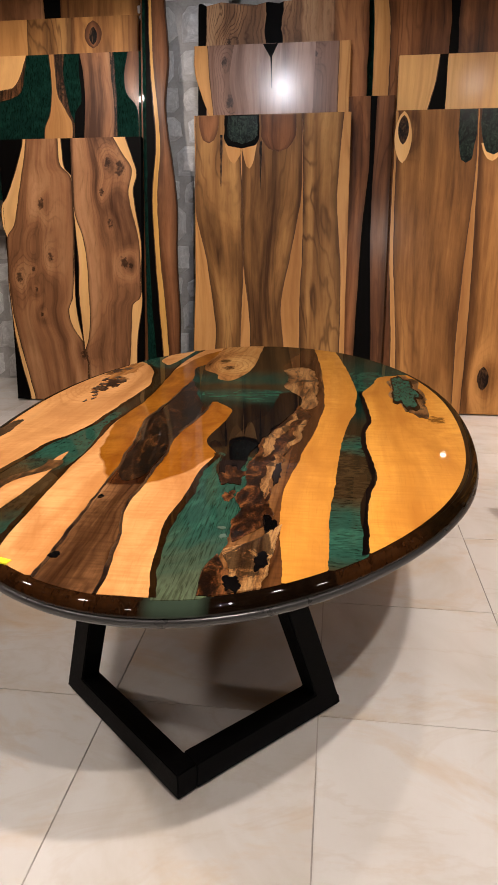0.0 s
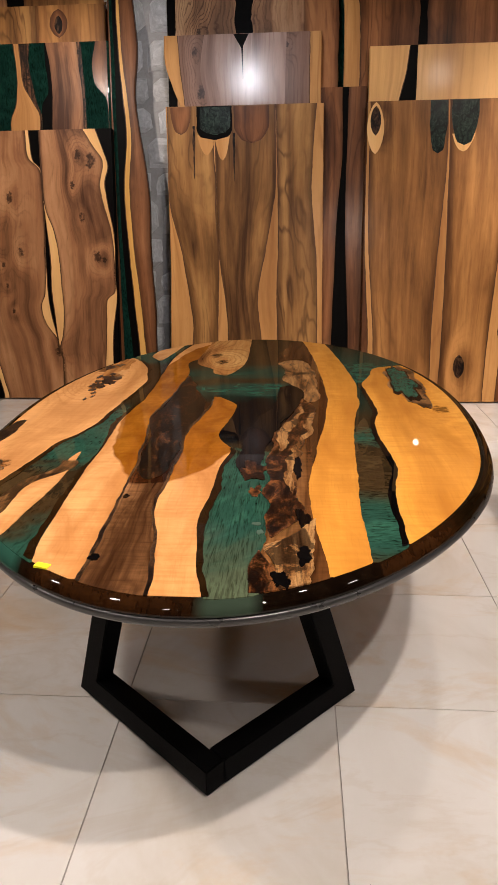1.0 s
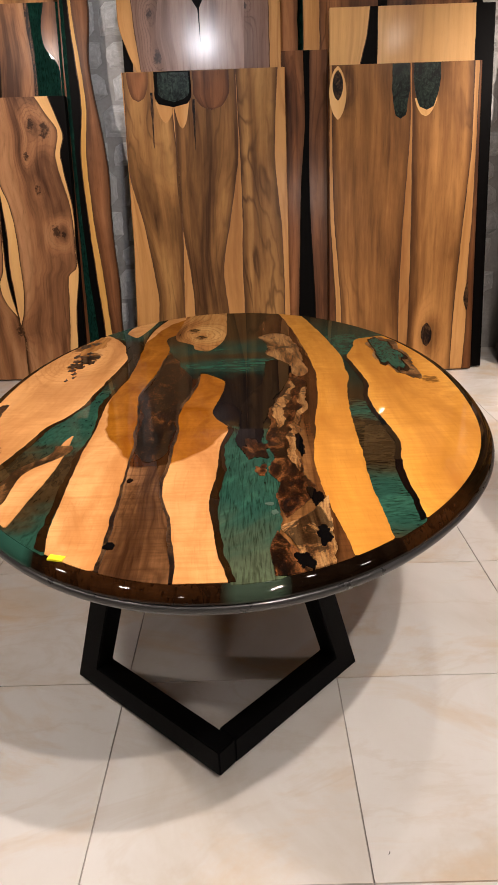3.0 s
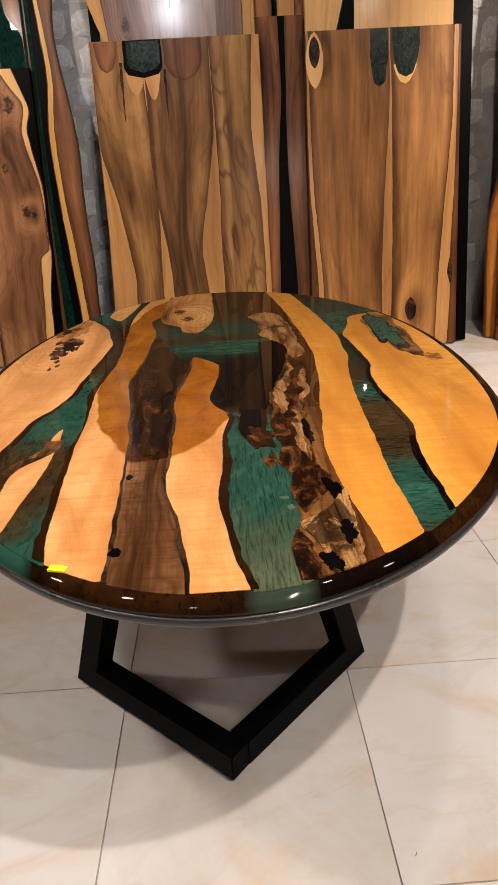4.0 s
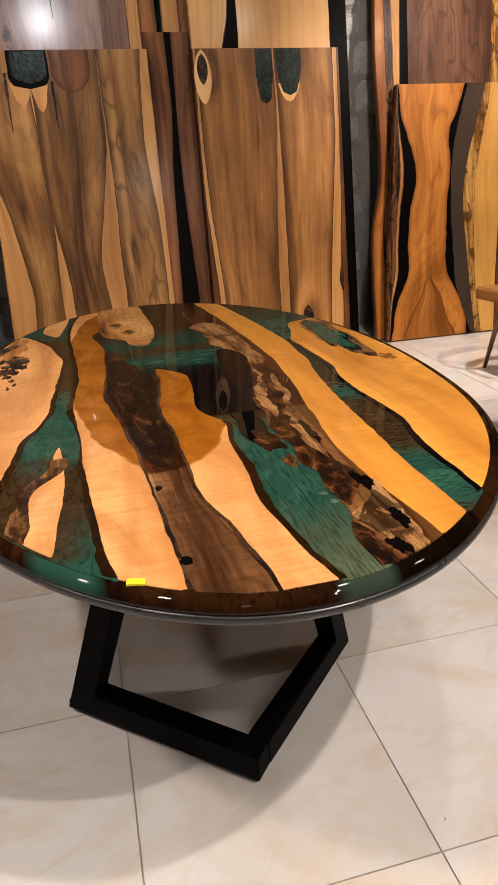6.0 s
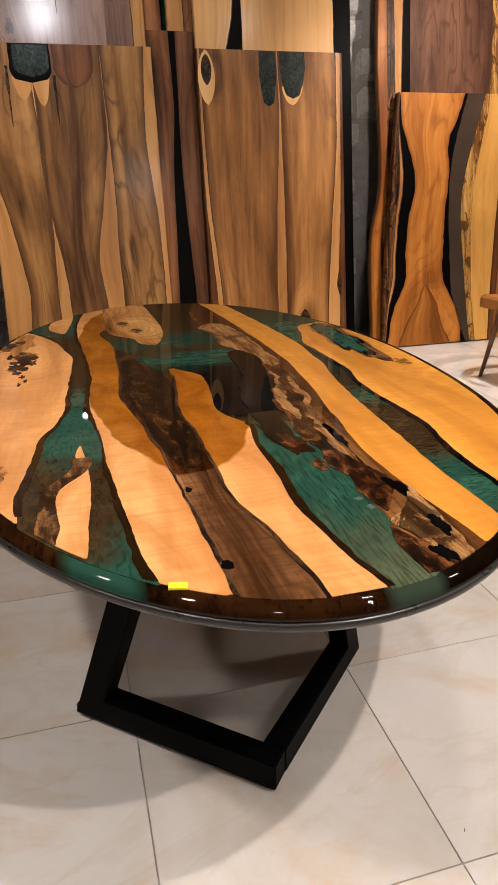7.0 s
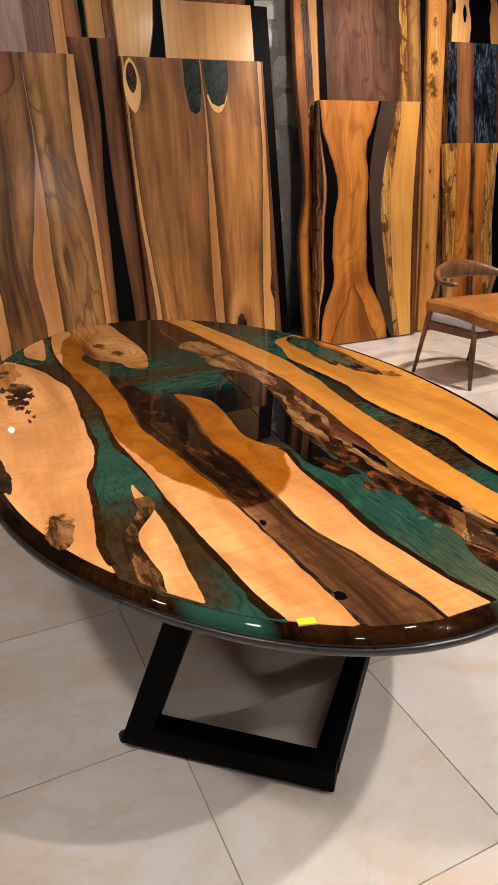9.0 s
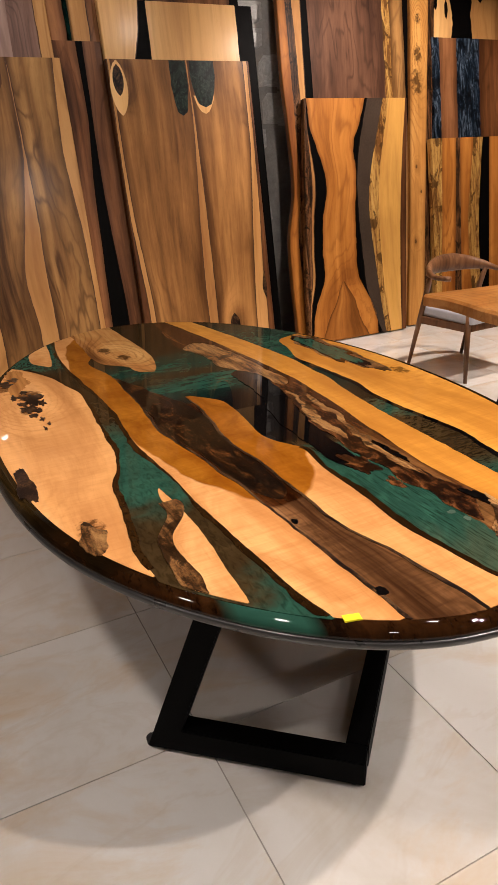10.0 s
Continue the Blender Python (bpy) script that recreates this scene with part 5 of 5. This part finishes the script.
k0, k1 = E((0, 0.0), (0.5, 0.02), (1.82, 0.13), s=1), E((0, 0.03), (0.3, 0.10), (0.5, 0.19), (0.8, 0.20), (0.95, 0.22), (1.2, 0.27), (1.45, 0.22), (1.6, 0.17), (1.82, 0.14), r=0.022, s=2)
k2, k3 = E((0, 0.68), (0.2, 0.66), (0.5, 0.52), (0.8, 0.51), (1.2, 0.55), (1.5, 0.545), (1.65, 0.62), (1.82, 0.68), r=0.022, s=3), E((0, 0.72), (0.35, 0.60), (0.5, 0.58), (0.9, 0.56), (1.2, 0.56), (1.65, 0.645), (1.82, 0.70), r=0.014, s=4)
k4, k5, k6, k7 = E((0, 0.76), (0.5, 0.70), (1.0, 0.66), (1.3, 0.70), (1.82, 0.85), s=5), E((0, 0.81), (0.5, 0.76), (1.1, 0.76), (1.5, 0.83), (1.82, 0.91), s=6), E((0, 0.92), (0.5, 0.94), (1.2, 0.99), (1.82, 1.07), s=7), E((0, 0.97), (1.82, 1.09), s=8)
hourglass = slab(1.98, 0, 1.82, [
    ("bark_edge", k0, between(k0, k1, 0.34), SLAB_BARK, "dark red bark"),
    ("sapwood_edge", between(k0, k1, 0.34), between(k0, k1, 0.48), SAP, "pale sapwood"),
    ("resin_river", between(k0, k1, 0.48), k1, SLAB_BLACK, "black resin"),
    ("board", k1, k2, ORANGE, ""),
    ("resin_river", k2, k3, SLAB_BLACK, "black resin"),
    ("resin_river", k3, k4, SLAB_GREY, "smoky brown clear resin"),
    ("bark_edge", k4, k5, BARKY, "yellow bark edge"),
    ("board", k5, k6, YELLOW, "pale yellow board"),
    ("board", k6, k7, WALNUT_RED, ""),
], "hourglass orange walnut slab with black and smoky resin", base=2.80)
inset(hourglass, E((0, 0.12), (0.15, 0.20), (0.30, 0.28), (0.46, 0.355), r=0.03, s=4), E((0, 0.60), (0.15, 0.52), (0.30, 0.45), (0.46, 0.365), r=0.03, s=9), 0.004, 0.46, ORANGE_DEEP, 0.0010, "dark figured crotch", "crotch_figure")
slab(2.13, 1.1, 2.95, [
    ("board", flat(0.09, 0.01, 1), flat(0.80, 0.01, 2), WALNUT_DARK, ""),
    ("bark_edge", flat(0.80, 0.01, 2), flat(0.87, 0.01, 3), BARKY, "yellow bark edge"),
    ("board", flat(0.87, 0.01, 3), flat(1.0, 0.006, 4), WALNUT_OLIVE, ""),
    ("resin_edge", flat(1.0, 0.006, 4), flat(1.06), SLAB_BLACK, "black resin"),
], "dark walnut slab with a bark seam", base=2.82)
slab(2.90, 0.4, 1.35, [("board", E((0, 0.0), (1.35, 0.11), s=1), E((0, 0.09), (1.35, 0.17), s=2), ORANGE, "")], "narrow orange wooden board, live edge", base=2.82)
slab(3.12, 0.9, 3.0, [
    ("board", E((0, -0.10), (1.0, -0.02), (3.0, 0.09), s=1), E((0, 0.07), (1.0, 0.14), (3.0, 0.28), s=2), SPALTED, ""),
    ("bark_edge", E((0, 0.07), (1.0, 0.14), (3.0, 0.28), s=2), E((0, 0.13), (1.0, 0.20), (3.0, 0.35), s=3), SLAB_BARK, "dark bark"),
], "tall spalted orange plank with a bark edge", base=2.80)
bands = [flat(0.0), E((0, 0.05), (1.5, 0.12), s=1), E((0, 0.2), (1.5, 0.27), s=2), E((0, 0.28), (1.5, 0.31), s=3), E((0, 0.42), (0.8, 0.38), (1.5, 0.46), s=4), E((0, 0.52), (0.8, 0.50), (1.5, 0.56), s=5), E((0, 0.60), (1.5, 0.64), s=6), E((0, 0.78), (1.5, 0.82), s=7), flat(1.3)]
slab(3.28, 0, 1.51, [("board", bands[0], bands[1], BARKY, ""), ("board", bands[1], bands[2], ORANGE, ""), ("resin_river", bands[2], bands[3], SLAB_BARK, "dark bark"), ("board", bands[3], bands[4], ORANGE, ""), ("bark_edge", bands[4], bands[5], BARKY, ""), ("resin_river", bands[5], bands[6], SLAB_BLACK, "black resin"), ("board", bands[6], bands[7], ORANGE, ""), ("board", bands[7], bands[8], YELLOW, "")], "orange slab with bark streaks and dark seams", base=2.78)
slab(3.36, 1, 2.27, [("resin_edge", flat(0.02), flat(0.09, 0.01, 1), SLAB_BLUE, "blue-black resin"), ("board", flat(0.09, 0.01, 1), flat(0.27, 0.01, 2), WALNUT_RED, ""), ("resin_river", flat(0.27, 0.01, 2), flat(0.52, 0.015, 3), SLAB_BLUE, "blue-black resin"), ("board", flat(0.52, 0.015, 3), flat(1.2), WALNUT, "")], "walnut slab with marbled blue-black resin", base=2.78)
pale_ragged = slab(3.34, 2, 3.0, [("board", flat(0.0), flat(0.30, 0.03, 1), SAP_PALE, ""), ("resin_river", flat(0.30, 0.03, 1), flat(0.52, 0.03, 2), SLAB_BLACK, "black resin"), ("board", flat(0.52, 0.03, 2), flat(1.2), SAP, "")], "pale slab with ragged black resin", base=2.78)
for c, half, u0, u1 in ((0.20, 0.035, 2.62, 2.80), (0.14, 0.020, 2.48, 2.60), (0.62, 0.04, 2.55, 2.75), (0.25, 0.018, 2.42, 2.56)):
    lens_knot(pale_ragged, c, half, u0, u1, SLAB_BLACK, 0.0012, "black resin hole")

# ---- second table and chair ----
table_two = empty("dining_table", Matrix.Identity(4), "warm brown live-edge dining table on black steel legs", "table")
edge_l = Edge([(0.9, 1.50), (0.75, 1.52), (0.4, 1.47), (-0.1, 1.52)], 0.006, 4)
bm = strip(bmesh.new(), edge_l, side(3.5), -0.12, 0.91, 0.0, 0.055, 40, lambda x, u, d: (x, u - 0.10 * (x - 1.5), 0.752 - d), None, 6, 0.012, 0.0)
part("tabletop", bm, TABLE_TWO, table_two)
for px in (2.05, 3.1):
    for py in (0.02, 0.70):
        part("leg", beam(bmesh.new(), (px + 0.14, py + (0.26 if py > 0.3 else -0.20), 0.002), (px, py - 0.08, 0.695), 0.05, 0.09), STEEL, table_two)


def elbow_chair(m):
    """Low curved back on splayed round legs, padded seat. It faces -y; its base is the origin."""
    c = empty("elbow_chair", m, "dark brown wooden elbow chair with a grey padded seat", "chair")
    for s in (-1, 1):
        part("rear_leg", tube(bmesh.new(), [(s * 0.265, 0.28, 0.0), (s * 0.25, 0.19, 0.40), (s * 0.255, 0.135, 0.60), (s * 0.262, 0.12, 0.650)], [0.012, 0.019, 0.018, 0.014]), CHAIRWOOD, c, smooth=True)
        part("front_leg", tube(bmesh.new(), [(s * 0.25, -0.24, 0.0), (s * 0.235, -0.215, 0.25), (s * 0.23, -0.205, 0.45)], [0.012, 0.018, 0.018]), CHAIRWOOD, c, smooth=True)
        part("side_rail", beam(bmesh.new(), (s * 0.235, -0.21, 0.355), (s * 0.25, 0.18, 0.350), 0.022, 0.05), CHAIRWOOD, c)
    part("front_rail", beam(bmesh.new(), (-0.23, -0.21, 0.355), (0.23, -0.21, 0.355), 0.022, 0.05), CHAIRWOOD, c)
    part("rear_rail", beam(bmesh.new(), (-0.25, 0.18, 0.350), (0.25, 0.18, 0.350), 0.022, 0.05), CHAIRWOOD, c)
    bm = box(bmesh.new(), -0.245, 0.245, -0.24, 0.20, 0.375, 0.455, 0.030)
    part("seat", bm, CUSHION, c, "light grey fabric seat pad", smooth=True)
    pts, rad = [], []
    for k in range(25):
        a = math.radians(-118 + 236 * k / 24)
        w = math.cos(a / 2)
        pts.append((0.285 * math.sin(a), 0.045 + 0.205 * math.cos(a), 0.650 + 0.045 * max(0.0, math.cos(a))))
        rad.append((0.015 + 0.012 * (1 - abs(k - 12) / 12), 0.016 + 0.045 * max(0.0, math.cos(a)) ** 1.5))
    bm = bmesh.new()
    rings = []
    for i, p in enumerate(pts):
        a = math.radians(-118 + 236 * i / 24)
        out = Vector((math.sin(a), math.cos(a), 0))
        rings.append([bm.verts.new(Vector(p) + out * rad[i][0] * math.cos(k * math.tau / 12) + Vector((0, 0, 1)) * rad[i][1] * math.sin(k * math.tau / 12)) for k in range(12)])
    for a, b in zip(rings, rings[1:]):
        for k in range(12):
            bm.faces.new((a[k], a[(k + 1) % 12], b[(k + 1) % 12], b[k]))
    bm.faces.new(rings[0])
    bm.faces.new(rings[-1][::-1])
    bmesh.ops.recalc_face_normals(bm, faces=bm.faces)
    part("backrest", bm, CHAIRWOOD, c, "wide curved wooden backrest", smooth=True)
    return c


elbow_chair(pose(2.555, 1.67, 0.0, 0, 0, 4))

# ---- wall stones and floor tiles ----
scuff = part("scuff", tube(bmesh.new(), [(0.329, -0.966, 0.0008), (0.332, -0.962, 0.0010), (0.333, -0.958, 0.0008)], [0.0006, 0.0009, 0.0006], 6), RUBBER, floor, "small dark scuff on a tile")
rng = random.Random(5)
meshes = []
for k in range(10):
    bm = bmesh.new()
    bmesh.ops.create_grid(bm, x_segments=4, y_segments=4, size=0.5)
    for v in bm.verts:
        rim_d = max(abs(v.co.x), abs(v.co.y)) * 2
        h = 0.6 + 0.35 * noise.noise(Vector((v.co.x * 3, v.co.y * 3, k * 5.1)))
        v.co.x += 0.06 * noise.noise(Vector((v.co.x * 2, v.co.y * 2, k * 3.3 + 40)))
        v.co.y += 0.06 * noise.noise(Vector((v.co.x * 2, v.co.y * 2, k * 3.3 + 80)))
        v.co.z = h if rim_d < 0.9 else -0.2
    bm.normal_update()
    me = bpy.data.meshes.new("stone")
    bm.to_mesh(me)
    bm.free()
    me.materials.append(STONE)
    meshes.append(me)


for name, xa, xb in (("pilaster_1", -1.20, -0.55), ("pilaster_2", 1.70, 2.10)):
    tagged(part(name, boxed(xa, xb, 3.47, WALL_Y - 0.002, 0.0, CEIL - 0.004), MORTAR), "rough grey stone strip of the wall", "wall", kind="structure")


def stones(x0, x1, w, h, jitter, face):
    z = 0.0
    while z < CEIL - 0.05:
        row = h * rng.uniform(0.75, 1.25)
        x = x0 - rng.uniform(0, w * jitter)
        while x < x1:
            wide = w * rng.uniform(0.75, 1.3)
            ob = new("stone", rng.choice(meshes))
            ob.parent = wall_north
            ob.matrix_world = Matrix.Translation((x + wide / 2, face, z + row / 2)) @ pose(0, 0, 0, 90, 0, 0) @ Matrix.Diagonal((wide * 0.97, row * 0.97, rng.uniform(0.025, 0.045), 1))
            x += wide
        z += row


stones(-2.9, -2.2, 0.30, 0.24, 0.5, WALL_Y)
stones(-1.13, -0.75, 0.30, 0.24, 0.5, 3.47)
stones(1.71, 1.95, 0.26, 0.22, 0.0, 3.47)

bm = bmesh.new()
box(bm, 0.0, PITCH - 0.0035, 0.0, PITCH - 0.0035, -0.009, 0.0)
tile_mesh = bpy.data.meshes.new("tile")
bm.to_mesh(tile_mesh)
bm.free()
tile_mesh.materials.append(TILE)
i0, i1 = math.floor((-5.2 - TX) / PITCH) + 1, math.floor((6.4 - TX) / PITCH)
j0, j1 = math.floor((-4.6 - TY) / PITCH) + 1, math.floor((WALL_Y - TY) / PITCH)
for i in range(i0, i1):
    for j in range(j0, j1 + 1):
        ob = new("tile", tile_mesh)
        ob.parent = floor
        ob.location = (TX + i * PITCH, TY + j * PITCH, 0.0)
